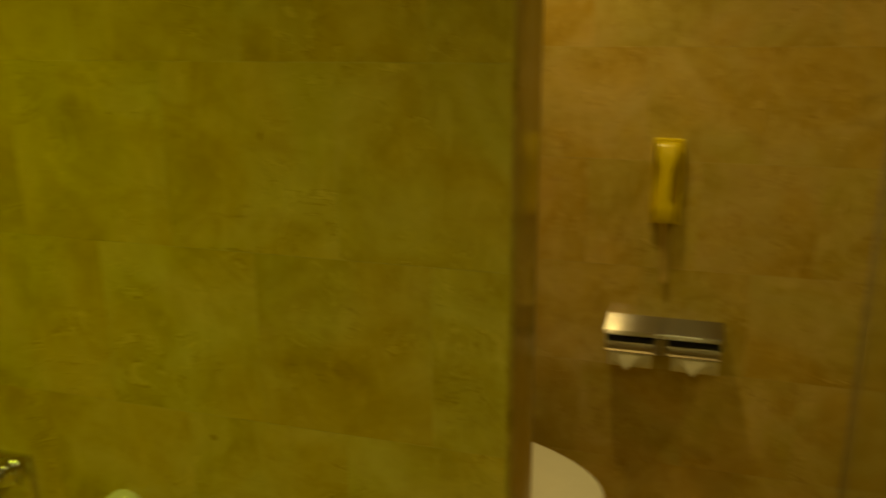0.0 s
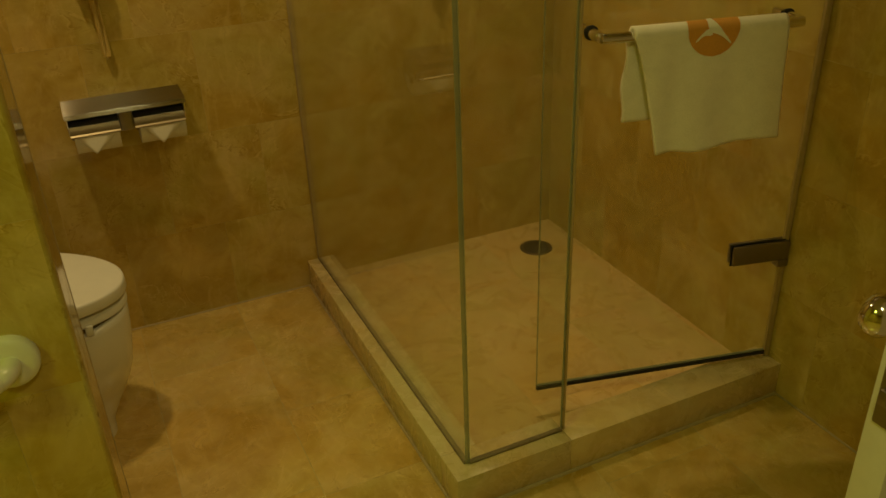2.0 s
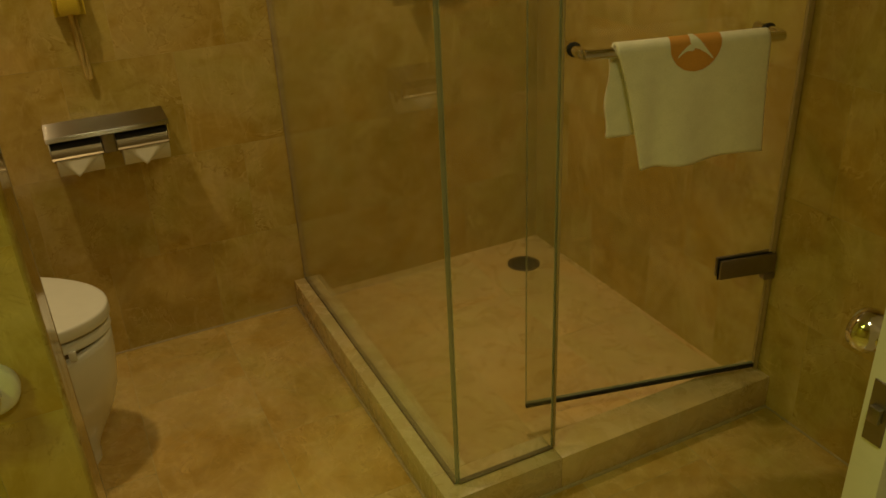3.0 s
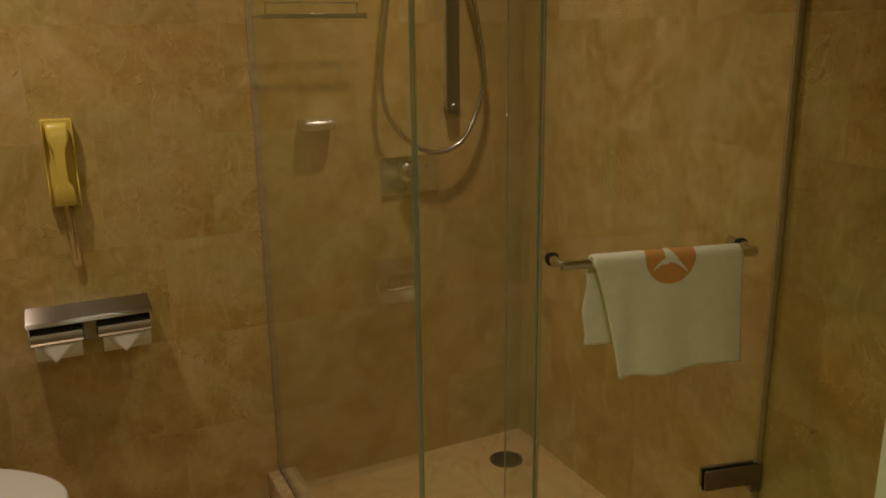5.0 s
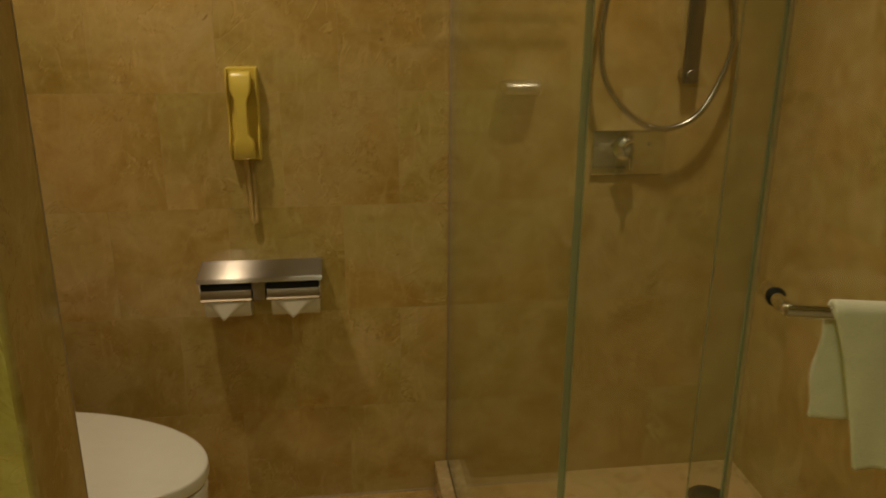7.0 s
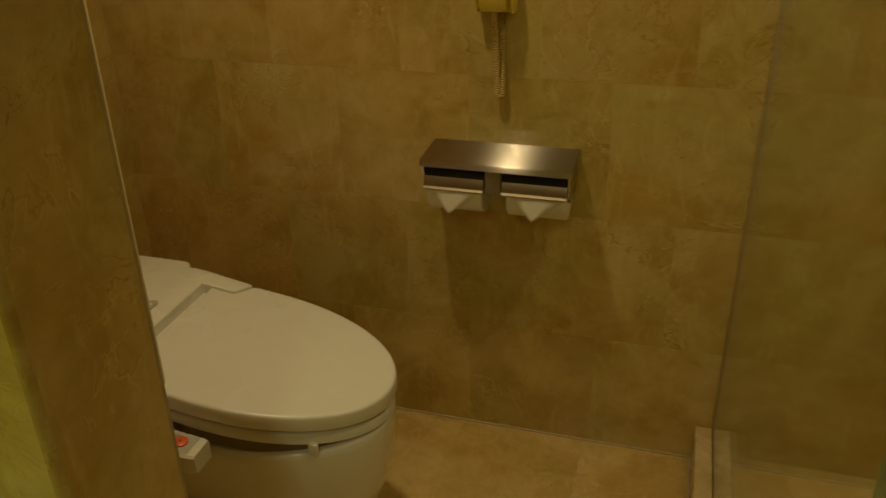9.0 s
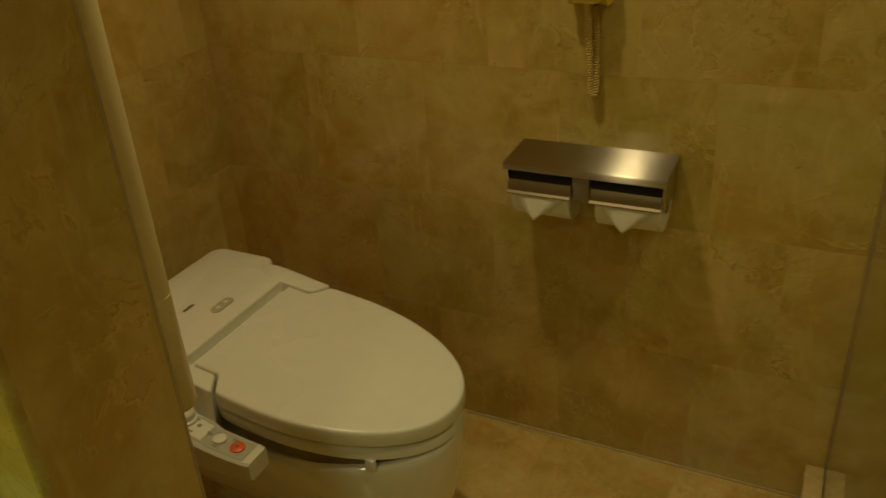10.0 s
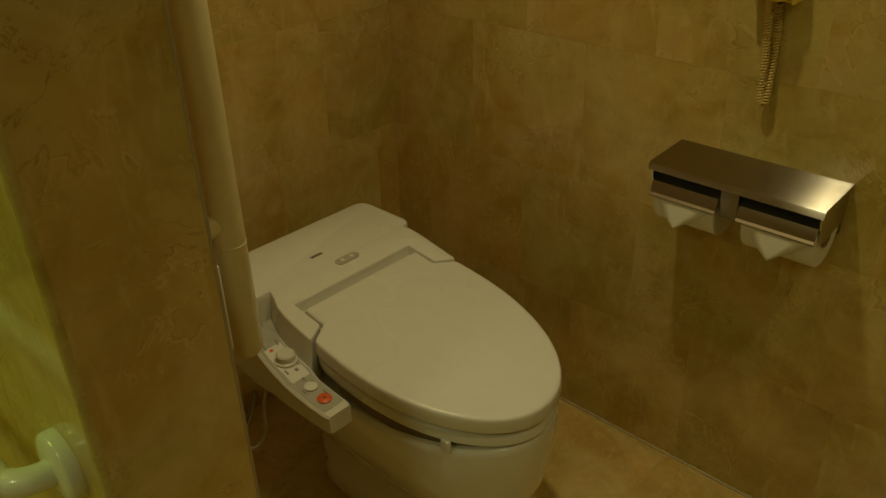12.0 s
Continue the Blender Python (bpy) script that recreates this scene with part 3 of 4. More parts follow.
for i, p in enumerate(line):
    step = (line[min(i + 1, len(line) - 1)] - line[max(i - 1, 0)])
    if i:
        turns += (p - line[i - 1]).length / 0.0052 * 2 * math.pi
    way = step.normalized()
    a = Vector((0, 1, 0))
    b = way.cross(a).normalized()
    coil.append(p + 0.0054 * (math.cos(turns) * a + math.sin(turns) * b))
part("coiled_cord", tube(B(), coil, 0.0021, 6), CORD, phone, "coiled cream cord", angle=80)

# ---- paper holder with two rolls ----
HX0, HX1, HYF, HZ = 0.216, 0.542, 3.278, 0.763
holder = thing("toilet_paper_holder", (0.368, YB, 0.73), "brushed steel double toilet paper holder with a flat shelf top", "paper holder")
bm = B()
prof = [(YB + 0.001, HZ + 0.022), (HYF + 0.005, HZ + 0.0150), (HYF + 0.0015, HZ + 0.0135), (HYF, HZ + 0.010), (HYF, HZ), (HYF + 0.003, HZ), (HYF + 0.003, HZ + 0.009), (HYF + 0.006, HZ + 0.012), (YB + 0.001, HZ + 0.0185)]
loft(bm, [[(x, y, z) for y, z in prof] for x in (HX0, HX1)])
part("shelf_top", bm, BRUSHED, holder, "brushed steel shelf", angle=30)
part("back_plate", box(B(), HX0 + 0.006, HX1 - 0.006, YB - 0.004, YB + 0.001, HZ - 0.075, HZ + 0.018, 0.001, 1), DULL_STEEL, holder)
part("centre_bracket", box(B(), 0.3565, 0.3925, HYF + 0.012, YB, HZ - 0.058, HZ + 0.0115, 0.004), DULL_STEEL, holder, "satin steel bracket")
for x in (HX0 + 0.004, HX1 - 0.007):
    bm = B()
    side = [(YB, HZ + 0.017), (HYF + 0.008, HZ + 0.010), (HYF + 0.008, HZ - 0.012), (HYF + 0.022, HZ - 0.052), (HYF + 0.034, HZ - 0.058), (YB, HZ - 0.050)]
    loft(bm, [[(x + dx, y, z) for y, z in side] for dx in (0, 0.003)])
    part("side_plate", bm, SATIN, holder)
rolls = []
for x0, x1, rx0, rx1, tipx in ((0.222, 0.3545, 0.230, 0.350, 0.279), (0.3945, 0.5335, 0.405, 0.5325, 0.462)):
    bm = B()
    yc, zc, r = 3.338, 0.711, 0.0545
    arc = [(yc - r * math.cos(radians(a)), zc + r * math.sin(radians(a))) for a in (0, 6, 12, 18, 24, 30)]
    inner = [(yc - (r - 0.002) * math.cos(radians(a)), zc + (r - 0.002) * math.sin(radians(a))) for a in (30, 24, 18, 12, 6, 0)]
    lip = [(arc[0][0] - 0.0035, arc[0][1] - 0.001), (arc[0][0] - 0.0035, arc[0][1] + 0.0015)]
    loft(bm, [[(x, y, z) for y, z in lip + arc[1:] + inner] for x in (x0, x1)])
    part("flap", bm, FLAP_STEEL, holder, "curved steel flap over the roll", angle=30)
    # black sheet, added so the gap between shelf and flap looks dark
    bm = B()
    gap_arc = [(yc - rr_ * math.cos(radians(a)), zc + rr_ * math.sin(radians(a))) for rr_, angles in ((0.0540, (22, 45, 60, 75, 90)), (0.0530, (90, 75, 60, 45, 22))) for a in angles]
    loft(bm, [[(x, y, z) for y, z in gap_arc] for x in (x0, x1)])
    part("gap_darkener", bm, BLACK, holder, "black sheet added to darken the gap above the roll", angle=30)
    roll = thing("toilet_paper_roll", ((rx0 + rx1) / 2, yc, zc), "white toilet paper roll with its end folded to a point", "toilet paper", "rolls in the holder")
    zr, rr = 0.7030, 0.0555
    part("paper", disc(B(), (rx0, yc + 0.003, zr), (1, 0, 0), [(0.019, 0.0), (rr - 0.001, 0.0), (rr, 0.001), (rr, rx1 - rx0 - 0.001), (rr - 0.001, rx1 - rx0), (0.019, rx1 - rx0)], 48), PAPER, roll)
    bm = B()
    wide = []
    for k in range(9):
        q = k / 8
        half = (rx1 - rx0) / 2 * 0.92 * (1 - q) + 0.0012
        mid = tipx + ((rx0 + rx1) / 2 - tipx) * (1 - q)
        wide.append([(mid - half + 2 * half * i / 4, 3.2835 - 0.004 * math.sin(1.6 * q) + 0.0006 * math.sin(5 * i + k), 0.7105 - 0.0535 * q) for i in range(5)])
    loft(bm, wide, False)
    tip = part("folded_tip", bm, PAPER, roll, "triangular folded paper end")
    mod = tip.modifiers.new("thick", "SOLIDIFY")
    mod.thickness, mod.offset = 0.0008, 0.0
    part("core", disc(B(), (rx0 - 0.006, yc, zr), (1, 0, 0), [(0.016, 0), (0.016, rx1 - rx0 + 0.010)], 20), DULL_STEEL, holder)

# ---- toilet ----
TC = 2.910
toilet = thing("toilet", (-0.08, TC, 0), "white ceramic toilet with a closed electronic bidet seat", "toilet")


def egg(front, rear, w, n=48, px=2.3, rear_px=5.0, mid=None):
    """Plan outline: rounded at the front end, squarer at the rear."""
    x0 = mid if mid is not None else front - 0.30
    out = []
    for k in range(n):
        a = 2 * math.pi * k / n
        c, s = math.cos(a), math.sin(a)
        p = px if c >= 0 else rear_px
        length = (front - x0) if c >= 0 else (x0 - rear)
        out.append((x0 + length * math.copysign(abs(c) ** (2 / p), c), TC + w * math.copysign(abs(s) ** (2 / p), s)))
    return out


bm = B()
loft(bm, [[(x, y, z) for x, y in egg(f, r, w, mid=m)] for z, f, r, w, m in (
    (0.0, 0.158, -0.31, 0.106, -0.06), (0.026, 0.160, -0.31, 0.106, -0.06), (0.042, 0.162, -0.31, 0.099, -0.05), (0.062, 0.170, -0.34, 0.090, -0.04), (0.10, 0.190, -0.34, 0.086, -0.03), (0.14, 0.213, -0.35, 0.098, -0.02),
    (0.18, 0.230, -0.37, 0.126, -0.02), (0.225, 0.245, -0.39, 0.152, -0.02), (0.28, 0.254, -0.40, 0.168, -0.02), (0.33, 0.260, -0.41, 0.178, -0.03), (0.372, 0.262, -0.41, 0.183, -0.04),
    (0.383, 0.260, -0.41, 0.182, -0.04), (0.388, 0.253, -0.41, 0.176, -0.04))])
part("bowl", bm, PORCELAIN, toilet, "glossy white ceramic bowl", angle=60)
bm = B()
rings = []
for z, x0, x1, w in ((0.27, -0.41, -0.29, 0.180), (0.30, -0.440, -0.290, 0.205), (0.34, -0.450, -0.289, 0.216), (0.44, -0.455, -0.288, 0.222), (0.476, -0.455, -0.288, 0.223)):
    rings.append([((x0 + x1) / 2 + a, TC + 0.006 + b, z) for a, b in round_rect(x1 - x0, 2 * w, 0.03, 6)])
loft(bm, rings)
part("tank", bm, PORCELAIN, toilet, "low ceramic tank", angle=60)
bm = B()
rings = []
for z, x0, x1, w, r in ((0.475, -0.458, -0.286, 0.224, 0.03), (0.528, -0.460, -0.286, 0.225, 0.03), (0.535, -0.457, -0.287, 0.222, 0.028), (0.5375, -0.452, -0.288, 0.217, 0.024)):
    rings.append([((x0 + x1) / 2 + a, TC + 0.006 + b, z) for a, b in round_rect(x1 - x0, 2 * w, r, 6)])
loft(bm, rings)
rear = part("rear_cover", bm, LID_PLASTIC, toilet, "smooth white plastic rear cover", angle=50)
# seat unit in front of the tank: a body with two shoulders that hold the lid
def slope(x):
    return -0.146 * (x + 0.204)


bm = B()
wing = [(-0.292, 0.166), (-0.267, 0.174), (-0.237, 0.187), (-0.216, 0.1915), (-0.184, 0.1955), (-0.147, 0.1980), (-0.1285, 0.1985)]
inner = [(-0.1250, 0.1955), (-0.1455, 0.1590), (-0.1500, 0.1560), (-0.2240, 0.1555)]
half = wing + inner
far_wing = [(-0.292, 0.198), (-0.267, 0.2045), (-0.237, 0.2055), (-0.216, 0.2040), (-0.184, 0.2020), (-0.147, 0.1998), (-0.1285, 0.1985)]
plan = [(x, TC - w) for x, w in half] + [(x, TC + w) for x, w in (far_wing + inner)[::-1]]


def shrunk(points, d):
    """The outline moved inwards by d."""
    out, n = [], len(points)
    for i, p in enumerate(points):
        p, a, b = Vector(p), Vector(points[i - 1]), Vector(points[(i + 1) % n])
        e, f = (p - a).normalized(), (b - p).normalized()
        u, w = Vector((-e.y, e.x)), Vector((-f.y, f.x))
        m = (u + w).normalized()
        out.append(tuple(p + m * min(2.0, 1 / max(0.3, m.dot(u))) * d))
    return out


loft(bm, [[(x, y + (0.010 * max(0, -1 if y > TC else 1)) * k, z + slope(x)) for x, y in shrunk(plan, d)] for z, d, k in ((0.405, 0.0, -1.0), (0.470, 0.0, -0.5), (0.5215, 0.0, 0), (0.5250, 0.0006, 0), (0.5264, 0.0016, 0), (0.5270, 0.0030, 0))])
part("seat_unit", bm, LID_PLASTIC, toilet, "moulded white seat unit with two shoulders", angle=50)
part("hinge_channel", box(B(), -0.230, -0.150, TC - 0.1550, TC + 0.1550, 0.440, 0.504), LID_PLASTIC, toilet, "shaded channel behind the lid")
part("logo_bar", box(B(), -0.334, -0.326, 2.880, 2.910, 0.5368, 0.5378), DARK_PRINT, rear, "small dark unreadable mark")
bm = B()
loft(bm, [[(-0.272 + a, 2.931 + b, z) for a, b in round_rect(0.024 * k, 0.060 * k, 0.0119 * k, 6)] for z, k in ((0.5360, 1.0), (0.5382, 1.0), (0.5386, 0.92))])
part("sensor_window", bm, PANEL_GREY, rear, "grey oval sensor window")
for dy in (-0.012, 0.012):
    part("indicator", disc(B(), (-0.272, 2.931 + dy, 0.5382), (0, 0, 1), [(0.005, 0), (0.005, 0.001)], 12), PALE_PRINT, rear)


def lid_plan(grow, n=22):
    """Plan of the lid: straight hinge edge, notched shoulders, long oval front."""
    front, w = 0.270 + grow, 0.197 + grow
    right = []
    for k in range(n + 1):
        a = math.pi / 2 * (1 - k / n)
        right.append((-0.05 + (front + 0.05) * math.cos(a) ** (2 / 2.05), w * math.sin(a) ** (2 / 2.05)))
    right = [(-0.200 - grow, 0.1515 + grow), (-0.149, 0.1520 + grow), (-0.1445, 0.1535 + grow), (-0.1405, 0.158 + grow), (-0.1205, 0.1905 + grow), (-0.1165, 0.1945 + grow), (-0.105, 0.1960 + grow), (-0.085, 0.1965 + grow)] + right
    return [(x, TC + y) for x, y in right] + [(x, TC - y) for x, y in right[-2::-1]]


bm = B()
rings = [[(x, y, z + slope(x)) for x, y in lid_plan(g)] for z, g in ((0.4935, -0.005), (0.4950, -0.001), (0.4990, 0.0005), (0.5205, -0.0005), (0.5240, -0.0015), (0.5258, -0.0035), (0.5265, -0.0065), (0.5268, -0.0105))]
rows = loft(bm, rings, True, False)
bm.faces.new(rows[0][::-1])
mid = [[bm.verts.new((x * k + 0.03 * (1 - k), TC + (y - TC) * k, 0.5268 + 0.0012 * (1 - k * k) + slope(x * k + 0.03 * (1 - k)))) for x, y in lid_plan(-0.0105)] for k in (0.97, 0.75, 0.45, 0.15)]
for a, b in zip([rows[-1]] + mid, mid):
    for i in range(len(a)):
        bm.faces.new((a[i], a[(i + 1) % len(a)], b[(i + 1) % len(a)], b[i]))
bm.faces.new(mid[-1])
part("lid", bm, LID_PLASTIC, toilet, "closed white oval lid", angle=50)
bm = B()
loft(bm, [[(x, y, z + slope(x)) for x, y in egg(0.266 + g, -0.17, 0.193 + g, 64, 2.05, 4.0, -0.05)] for z, g in ((0.457, -0.012), (0.459, -0.004), (0.462, -0.001), (0.477, -0.002), (0.4815, -0.005), (0.483, -0.010))])
seat = part("seat", bm, LID_PLASTIC, toilet, "white plastic seat ring", angle=50)
# brown filler: the shade between seat and lid is put into its colour
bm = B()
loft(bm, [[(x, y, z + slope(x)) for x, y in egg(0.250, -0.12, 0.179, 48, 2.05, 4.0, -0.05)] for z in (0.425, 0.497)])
part("seat_gap_shade", bm, SEAL_SHADE_BROWN, toilet, "brown filler that paints the shade under seat and lid")
for x, y in ((0.165, -0.146), (0.165, 0.146)):
    part("bumper", box(B(), x - 0.009, x + 0.009, TC + y - 0.005, TC + y + 0.005, 0.387, 0.413, 0.002), LID_PLASTIC, seat)

# control arm on the side
bm = B()
rings = []
STA = ((-0.304, 2.668, 2.748, 0.478, 0.110), (-0.260, 2.662, 2.731, 0.4735, 0.105), (-0.214, 2.653, 2.7135, 0.4680, 0.085), (-0.174, 2.646, 2.7075, 0.4625, 0.066), (-0.125, 2.641, 2.706, 0.4550, 0.054), (-0.095, 2.640, 2.699, 0.4510, 0.049), (-0.050, 2.641, 2.699, 0.4450, 0.044), (-0.014, 2.644, 2.700, 0.4405, 0.041), (-0.005, 2.648, 2.697, 0.4385, 0.038))
for x, y0, y1, z, h in STA:
    rings.append([(x, y0 + 0.004, z - h), (x, y1, z - h), (x, y1, z - 0.004), (x, y1 - 0.004, z), (x, y0 + 0.004, z), (x, y0, z - 0.004), (x, y0, z - h + 0.006)])
loft(bm, rings)
arm = part("control_arm", bm, ARM_PLASTIC, toilet, "beige-white control arm with dial and buttons", angle=30)


def arm_top(x):
    for a, b in zip(STA, STA[1:]):
        if x <= b[0]:
            k = (x - a[0]) / (b[0] - a[0])
            return [p + (q - p) * k for p, q in zip(a, b)]
    return list(STA[-1])


bm = B()
loft(bm, [[(x, arm_top(x)[1] + 0.006, arm_top(x)[3] + 0.0012), (x, arm_top(x)[2] - 0.006, arm_top(x)[3] + 0.0012)] for x in (-0.298, -0.26, -0.214, -0.174, -0.125, -0.095, -0.05, -0.020)], False)
part("label_strip", bm, PANEL_GREY, arm, "grey printed label strip")


def on_arm(x0, x1, f0, f1, lift, mat, name, label=""):
    rows = []
    for x in [x0 + (x1 - x0) * k / 4 for k in range(5)]:
        s = arm_top(x)
        rows.append([(x, s[1] + (s[2] - s[1]) * f, s[3] + lift) for f in (f0, f1)])
    bm = B()
    loft(bm, rows, False)
    return part(name, bm, mat, arm, label)


on_arm(-0.216, -0.112, 0.20, 0.84, 0.0018, PALE_PRINT, "pale_label", "pale printed field round the dial")
random.seed(4)
for x, f, w, h in ((-0.228, 0.25, 0.016, 0.10), (-0.226, 0.70, 0.018, 0.10), (-0.160, 0.74, 0.020, 0.14), (-0.148, 0.28, 0.012, 0.10), (-0.142, 0.55, 0.008, 0.20), (-0.114, 0.52, 0.010, 0.14),
                   (-0.096, 0.70, 0.012, 0.10), (-0.062, 0.70, 0.014, 0.10), (-0.088, 0.22, 0.010, 0.10), (-0.29, 0.60, 0.020, 0.04), (-0.27, 0.40, 0.012, 0.10)):
    on_arm(x + 0.006 - w / 2, x + 0.006 + w / 2, f, f + h * 0.55, 0.0024, GREY_PRINT, "print_mark")
on_arm(-0.211, -0.204, 0.36, 0.48, 0.0024, RED_BUTTON, "print_mark", "orange printed mark")
s = arm_top(-0.168)
dial = part("dial", disc(B(), (-0.168, s[1] + (s[2] - s[1]) * 0.58, s[3] + 0.001), (0.05, 0, 1), [(0.022, 0), (0.022, 0.004), (0.0185, 0.006), (0.018, 0.017), (0.015, 0.020)], 32), ARM_PLASTIC, arm, "round grip dial")
part("button", disc(B(), (-0.084, 2.672, arm_top(-0.091)[3] + 0.001), (0.05, 0, 1), [(0.0125, 0), (0.0125, 0.002), (0.011, 0.003)], 24), PALE_PRINT, arm, "pale round button")
red = part("button", disc(B(), (-0.045, 2.671, arm_top(-0.048)[3] + 0.001), (0.05, 0, 1), [(0.0135, 0), (0.0135, 0.002), (0.012, 0.0032)], 24), RED_BUTTON, arm, "orange-red stop button")
part("button_mark", disc(B(), (-0.045, 2.671, arm_top(-0.048)[3] + 0.0041), (0.05, 0, 1), [(0.003, 0), (0.003, 0.0006)], 12), DARK_PRINT, red)

# supply hose and lead
lead = thing("bidet_seat_lead", (-0.25, 2.64, 0), "thin grey bidet seat lead looping down behind the toilet", "cable")
part("lead", tube(B(), smooth_path([(-0.25, 2.70, 0.39), (-0.235, 2.66, 0.34), (-0.215, 2.64, 0.29), (-0.235, 2.62, 0.245), (-0.30, 2.60, 0.24), (-0.42, 2.60, 0.30), (-0.58, 2.60, 0.34)]), 0.0035, 8), PANEL_GREY, lead)
pipe = thing("water_hose", (-0.30, 2.66, 0), "thin grey water hose from toilet tank to wall", "hose")
part("hose_line", tube(B(), smooth_path([(-0.32, 2.69, 0.30), (-0.315, 2.66, 0.24), (-0.34, 2.63, 0.19), (-0.42, 2.61, 0.17), (-0.588, 2.60, 0.18)]), 0.006, 8), DULL_STEEL, pipe)

# ---- grab bars ----
pole = thing("vertical_grab_bar", (0.100, PR, 1.1), "vertical ivory plastic grab bar on the partition beside the toilet", "grab bar")
PXC, PYC = 0.099, 2.457
part("rail", tube(B(), [(PXC, PYC, 0.738), (PXC, PYC, 0.742), (PXC, PYC, 0.750), (PXC, PYC, 0.90), (PXC, PYC, 1.426), (PXC, PYC, 1.434), (PXC, PYC, 1.438)], [0.010, 0.017, 0.0215, 0.0215, 0.0215, 0.017, 0.010], 28), IVORY, pole, "thick ivory rail", angle=50)
for z in (0.940, 1.395):
    mount = part("mount", tube(B(), [(PXC, PR, z - 0.004), (PXC, PR + 0.02, z - 0.002), (PXC, PYC, z)], [0.020, 0.016, 0.015], 20), IVORY, pole)
    part("flange", disc(B(), (PXC, PR, z - 0.004), (0, 1, 0), [(0.033, 0), (0.033, 0.006), (0.028, 0.011), (0.018, 0.013)], 28), IVORY, mount)
part("joint_ring", disc(B(), (PXC, PYC, 0.908), (0, 0, 1), [(0.0219, 0), (0.0223, 0.001), (0.0219, 0.002)], 28), IVORY, pole)
plate = tagged(new("wall_cover_plate", None), "slim white plastic cover plate on the partition", "cover plate")
plate.matrix_basis = pose(0.140, PR, 0.80)
WORLD[plate] = pose(0.140, PR, 0.80)
part("plate", box(B(), 0.060, 0.165, PR, PR + 0.012, 0.805, 0.925, 0.004), PALE_PRINT, plate)

grab = thing("bath_grab_bar", (-0.26, PF, 0.707), "white plastic grab bar on the partition beside the bath", "grab bar")
pts = smooth_path([(0.070, PF, 0.700), (0.070, PF - 0.034, 0.700), (0.052, PF - 0.062, 0.700), (0.012, PF - 0.070, 0.700), (-0.264, PF - 0.070, 0.700), (-0.540, PF - 0.070, 0.700), (-0.580, PF - 0.062, 0.700), (-0.585, PF - 0.034, 0.700), (-0.585, PF, 0.700)], 8)
part("rail", tube(B(), pts, 0.0175, 24), WHITE_BAR, grab, "bent white rail", angle=60)
for x in (0.070, -0.585):
    part("flange", disc(B(), (x, PF, 0.700), (0, -1, 0), [(0.047, 0), (0.047, 0.014), (0.044, 0.018), (0.034, 0.021), (0.018, 0.022)], 36), WHITE_BAR, grab, "round white wall flange")

tap = thing("bath_mixer", (-0.86, PF, 0.73), "polished chrome bath mixer plate on the partition wall", "bath mixer")
part("plate", box(B(), -0.925, -0.800, PF - 0.014, PF + 0.001, 0.655, 0.790, 0.006), CHROME, tap)
knob = part("knob", disc(B(), (-0.870, PF - 0.014, 0.745), (0, -1, 0), [(0.034, 0), (0.032, 0.008), (0.023, 0.012), (0.022, 0.040), (0.026, 0.046), (0.023, 0.056), (0.010, 0.060)]), CHROME, tap)
part("lever", tube(B(), [(-0.870, PF - 0.055, 0.745), (-0.868, PF - 0.070, 0.720), (-0.866, PF - 0.074, 0.690)], [0.008, 0.0075, 0.006], 12), CHROME, knob)

# ---- entrance door, standing open ----
DX0, DY0, DY1 = 1.000, 1.330, 1.370
leaf = tagged(new("door_1", None), "white painted bathroom door standing open with chrome knobs", "door", "", "structure")
leaf.matrix_basis = pose(1.84, (DY0 + DY1) / 2, 0)
WORLD[leaf] = pose(1.84, (DY0 + DY1) / 2, 0)
part("door_leaf", box(B(), DX0, XR - 0.016, DY0, DY1, 0.010, 2.030, 0.002, 2), PAINT, leaf, "smooth white painted leaf")
lock = part("latch_plate", box(B(), DX0 - 0.0018, DX0 + 0.002, DY0 + 0.008, DY1 - 0.008, 0.845, 0.925, 0.001, 1), DULL_STEEL, leaf, "dull metal latch plate")
part("latch_bolt", box(B(), DX0 - 0.009, DX0, DY0 + 0.013, DY1 - 0.013, 0.875, 0.895, 0.002), DULL_STEEL, lock)
for y, s in ((DY1, 1), (DY0, -1)):
    kn = part("knob", disc(B(), (DX0 + 0.064, y, 0.93), (0, s, 0), [(0.012, 0.010), (0.012, 0.030), (0.019, 0.036), (0.0260, 0.046), (0.0275, 0.056), (0.024, 0.066), (0.014, 0.071), (0.003, 0.072)], 36), CHROME, leaf, "round chrome knob", angle=60)
    part("rose", disc(B(), (DX0 + 0.064, y, 0.93), (0, s, 0), [(0.033, 0), (0.033, 0.004), (0.028, 0.010), (0.012, 0.012)], 36), CHROME, kn)
bm = box(B(), XR - 0.012, XR + TH + 0.012, 1.352, 1.400, -0.001, 2.10, 0.003)
box(bm, XR - 0.012, XR + TH + 0.012, 0.420, 0.468, -0.001, 2.10, 0.003)
box(bm, XR - 0.012, XR + TH + 0.012, 0.468, 1.352, 2.052, 2.10, 0.003)
structure("trim_door_frame", bm, PAINT, "white painted door frame in the marble wall", True)

# ---- marble pieces ----
SLABS = {}


def slab_mesh(w, h, t, mat):
    """A marble piece lying in xy, its face at z = 0."""
    key = (round(w, 3), round(h, 3), t, mat.name)
    if key not in SLABS:
        a, b = w / 2, h / 2
        bm = B()
        loft(bm, [[(-a + k, -b + k, z), (a - k, -b + k, z), (a - k, b - k, z), (-a + k, b - k, z)] for z, k in ((-t, 0), (0, 0))])
        SLABS[key] = finish(bm, "marble_slab", mat, False)
    return SLABS[key]


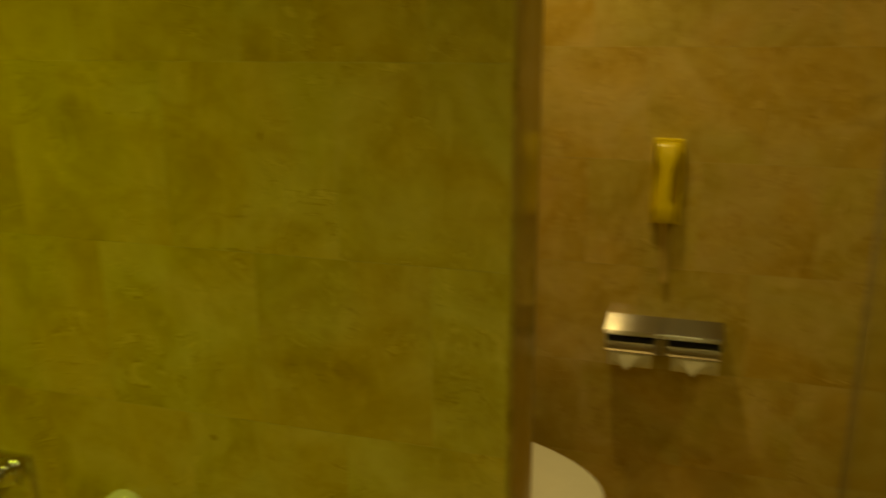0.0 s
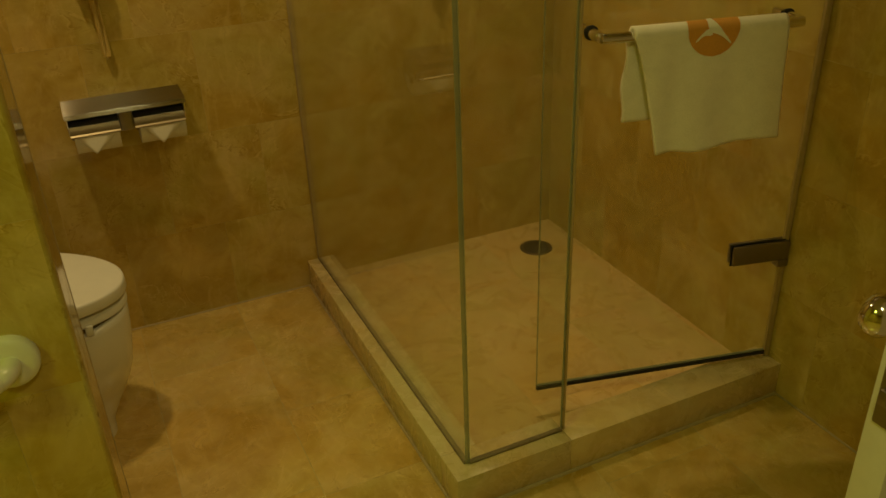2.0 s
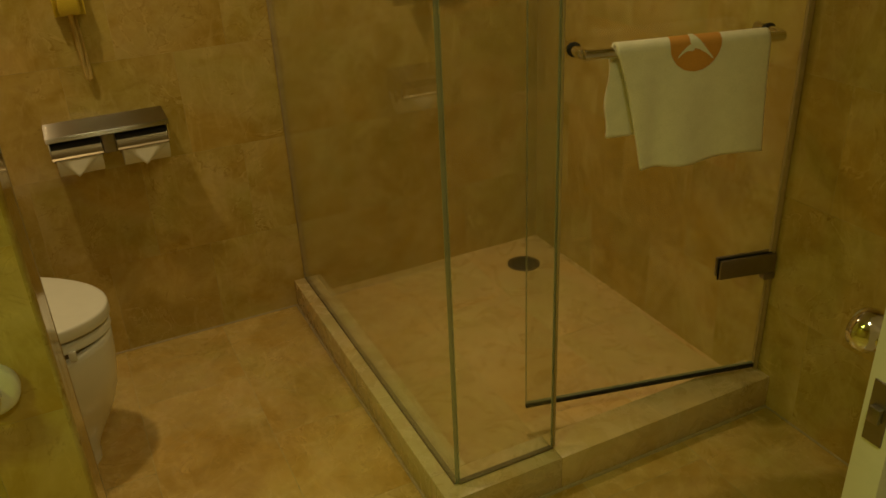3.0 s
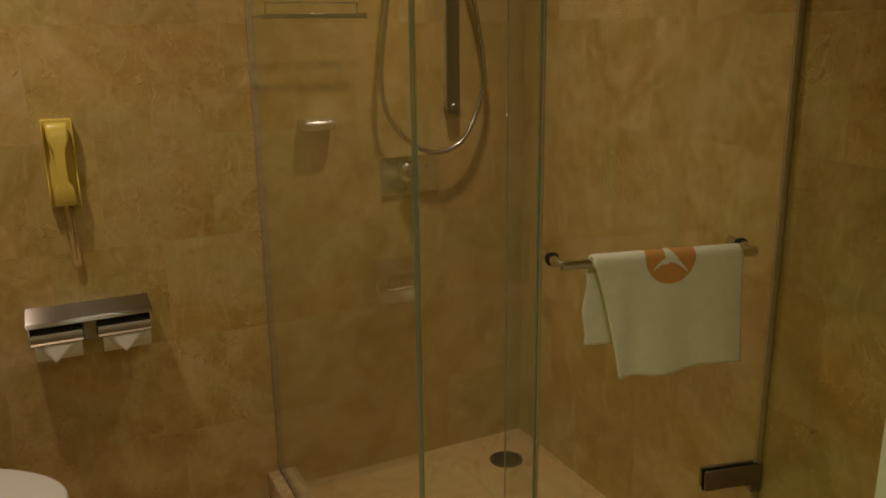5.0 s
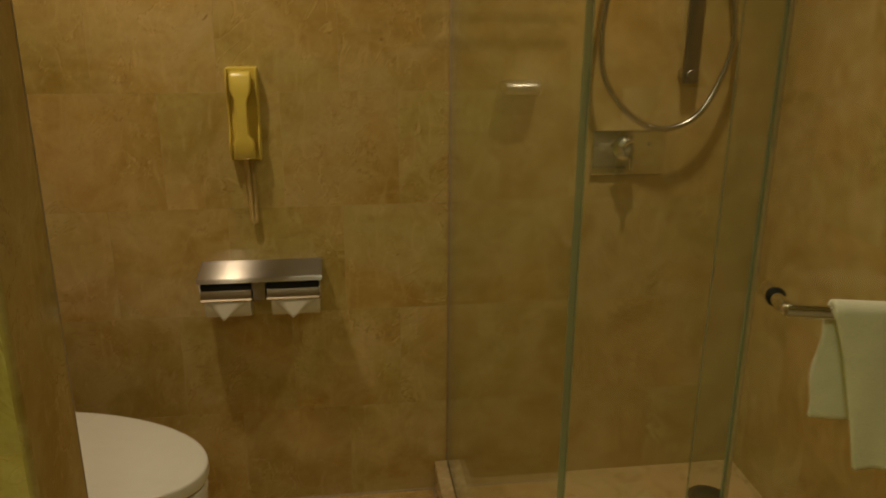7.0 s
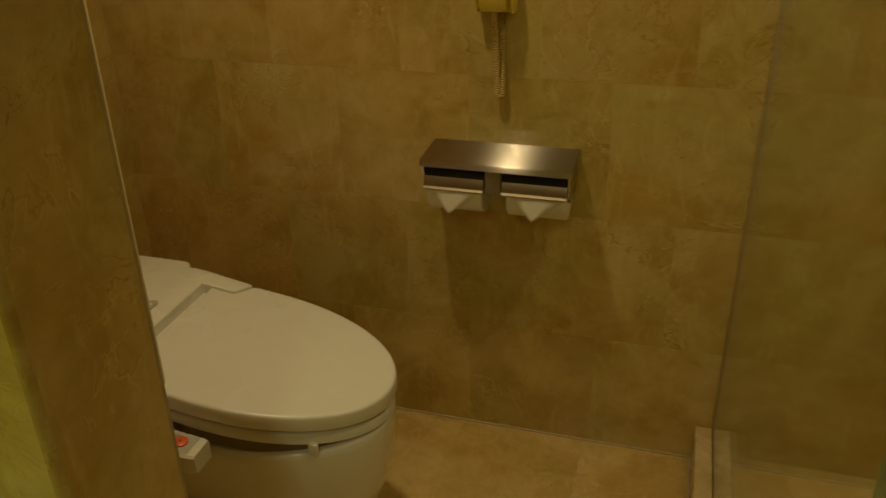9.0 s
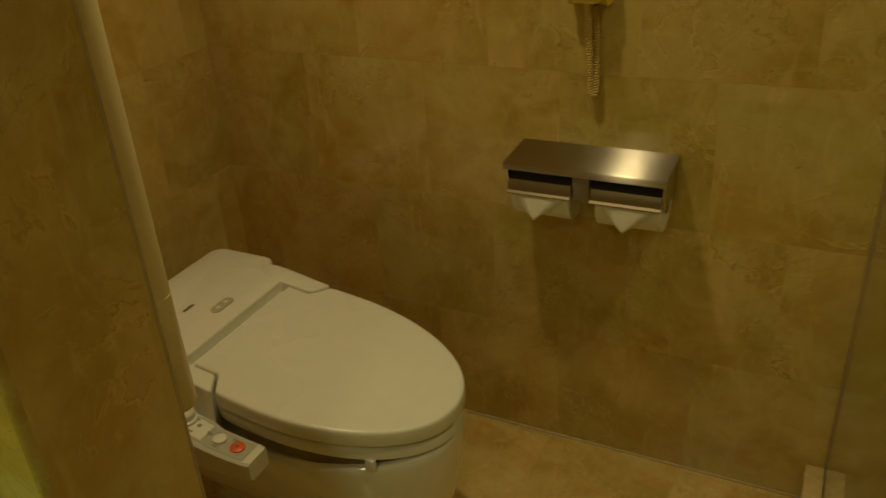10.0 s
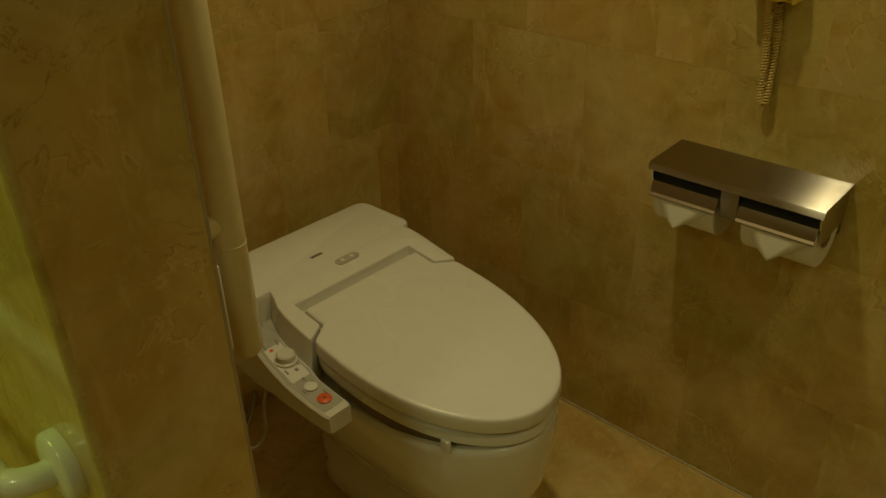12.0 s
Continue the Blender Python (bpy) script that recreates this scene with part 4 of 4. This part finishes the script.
def lay(parent, name, origin, u, v, mat, width, height, start, step, row0, t=0.006, gap=0.0008, size_u=TILE, size_v=TILE):
    """Rows of pieces on a face: origin and the axes u, v span it; every second row is moved by step."""
    o, u, v = Vector(origin), Vector(u), Vector(v)
    w = u.cross(v)
    turn = Matrix((u, v, w)).transposed().to_4x4()
    j = 0
    for k in range(int(math.ceil(height / size_v)) + 1):
        v0, v1 = row0 + k * size_v, row0 + (k + 1) * size_v
        a0, a1 = max(0.0, v0), min(height, v1)
        if a1 - a0 < 0.006:
            continue
        s = start + (step if k % 2 else 0.0)
        n = int(math.floor((0 - s) / size_u))
        while s + n * size_u < width:
            b0, b1 = max(0.0, s + n * size_u), min(width, s + (n + 1) * size_u)
            n += 1
            if b1 - b0 < 0.006:
                continue
            ob = new(name, slab_mesh(b1 - b0 - gap, a1 - a0 - gap, t, mat))
            ob.parent = parent
            c = o + u * (b0 + b1) / 2 + v * (a0 + a1) / 2 + w * (0.00005 * ((j * 7) % 5 - 2))
            ob.matrix_basis = Matrix.Translation(c) @ turn
            j += 1


lay(wall_north, "marble_tile", (XL, YB, 0), (1, 0, 0), (0, 0, 1), MARBLE, XR - XL, ZC, -0.017 - XL, 0.155, 0.0)
lay(wall_east, "marble_tile", (XR, YB, 0), (0, -1, 0), (0, 0, 1), MARBLE, YB - 1.40, ZC, YB - 2.10, 0.155, 0.0)
lay(wall_alcove, "marble_tile", (XL, PR, 0), (0, 1, 0), (0, 0, 1), MARBLE, YB - PR, ZC, 0.16, 0.155, 0.0)
lay(partition, "marble_tile", (XBATH, PF, 0), (1, 0, 0), (0, 0, 1), MARBLE, PX - XBATH - 0.0094, ZC, 0.08, 0.155, 0.0)
lay(partition, "marble_tile", (PX - 0.004, PR, 0), (-1, 0, 0), (0, 0, 1), MARBLE, PX - XL, ZC, 0.08, 0.155, 0.0)
bm = B()
arc = [(PX - 0.010 + 0.010 * math.sin(radians(a)), PF + 0.010 - 0.010 * math.cos(radians(a))) for a in range(0, 91, 15)]
loft(bm, [[(x, y, z) for x, y in arc + [(PX - 0.010, PF + 0.010)]] for z in (0.0, ZC)])
edge = new("rounded_edge", finish(bm, "rounded_edge", MARBLE))
edge.parent = partition
lay(partition, "end_slab", (PX, PF + 0.0094, 0), (0, 1, 0), (0, 0, 1), MARBLE, PR - PF - 0.0094, ZC, 0.0, 0.0, 0.0, 0.006, 0.0008, 0.4, 2.5)


def lay_floor(parent, x0, x1, y0, y1, z, wide, long, xs, ys, mat=FLOOR_MARBLE):
    """Floor slabs in staggered columns along y."""
    n = int(math.floor((x0 - xs) / wide))
    j = 0
    while xs + n * wide < x1:
        a0, a1 = max(x0, xs + n * wide), min(x1, xs + (n + 1) * wide)
        s = ys + (long / 2 if n % 2 else 0)
        m = int(math.floor((y0 - s) / long))
        while s + m * long < y1:
            b0, b1 = max(y0, s + m * long), min(y1, s + (m + 1) * long)
            m += 1
            if a1 - a0 < 0.006 or b1 - b0 < 0.006:
                continue
            ob = new("marble_tile", slab_mesh(a1 - a0 - 0.0018, b1 - b0 - 0.0018, 0.006, mat))
            ob.parent = parent
            ob.matrix_basis = Matrix.Translation(((a0 + a1) / 2, (b0 + b1) / 2, z + 0.00008 * ((j * 7) % 5 - 2)))
            j += 1
        n += 1


lay_floor(floor, XL, CX, PR, YB, 0.0, 0.318, 0.636, 0.277, 2.43)
lay_floor(floor, XBATH, XR, YBACK, CY, 0.0, 0.318, 0.636, 0.277, 2.43 - 0.636)
lay_floor(floor, PX, CX, CY, PR, 0.0, 0.318, 0.636, 0.277, 2.43)
lay_floor(shower_floor, CX + CW, XR, CY + CW, YB, SZ, 0.3135, 0.627, 1.205, 2.42, SHOWER_MARBLE)


def kerb_piece(x0, x1, y0, y1):
    ob = new("kerb_stone", finish(box(B(), x0, x1, y0, y1, -0.003, CH, 0.0016, 2), "kerb_stone", KERB_MARBLE))
    ob.parent = kerb


for y0, y1 in ((CY + CW + 0.0005, 2.80), (2.8005, YB)):
    kerb_piece(CX, CX + CW, y0, y1)
for x0, x1 in ((CX, 1.1725), (1.173, XR)):
    kerb_piece(x0, x1, CY, CY + CW)
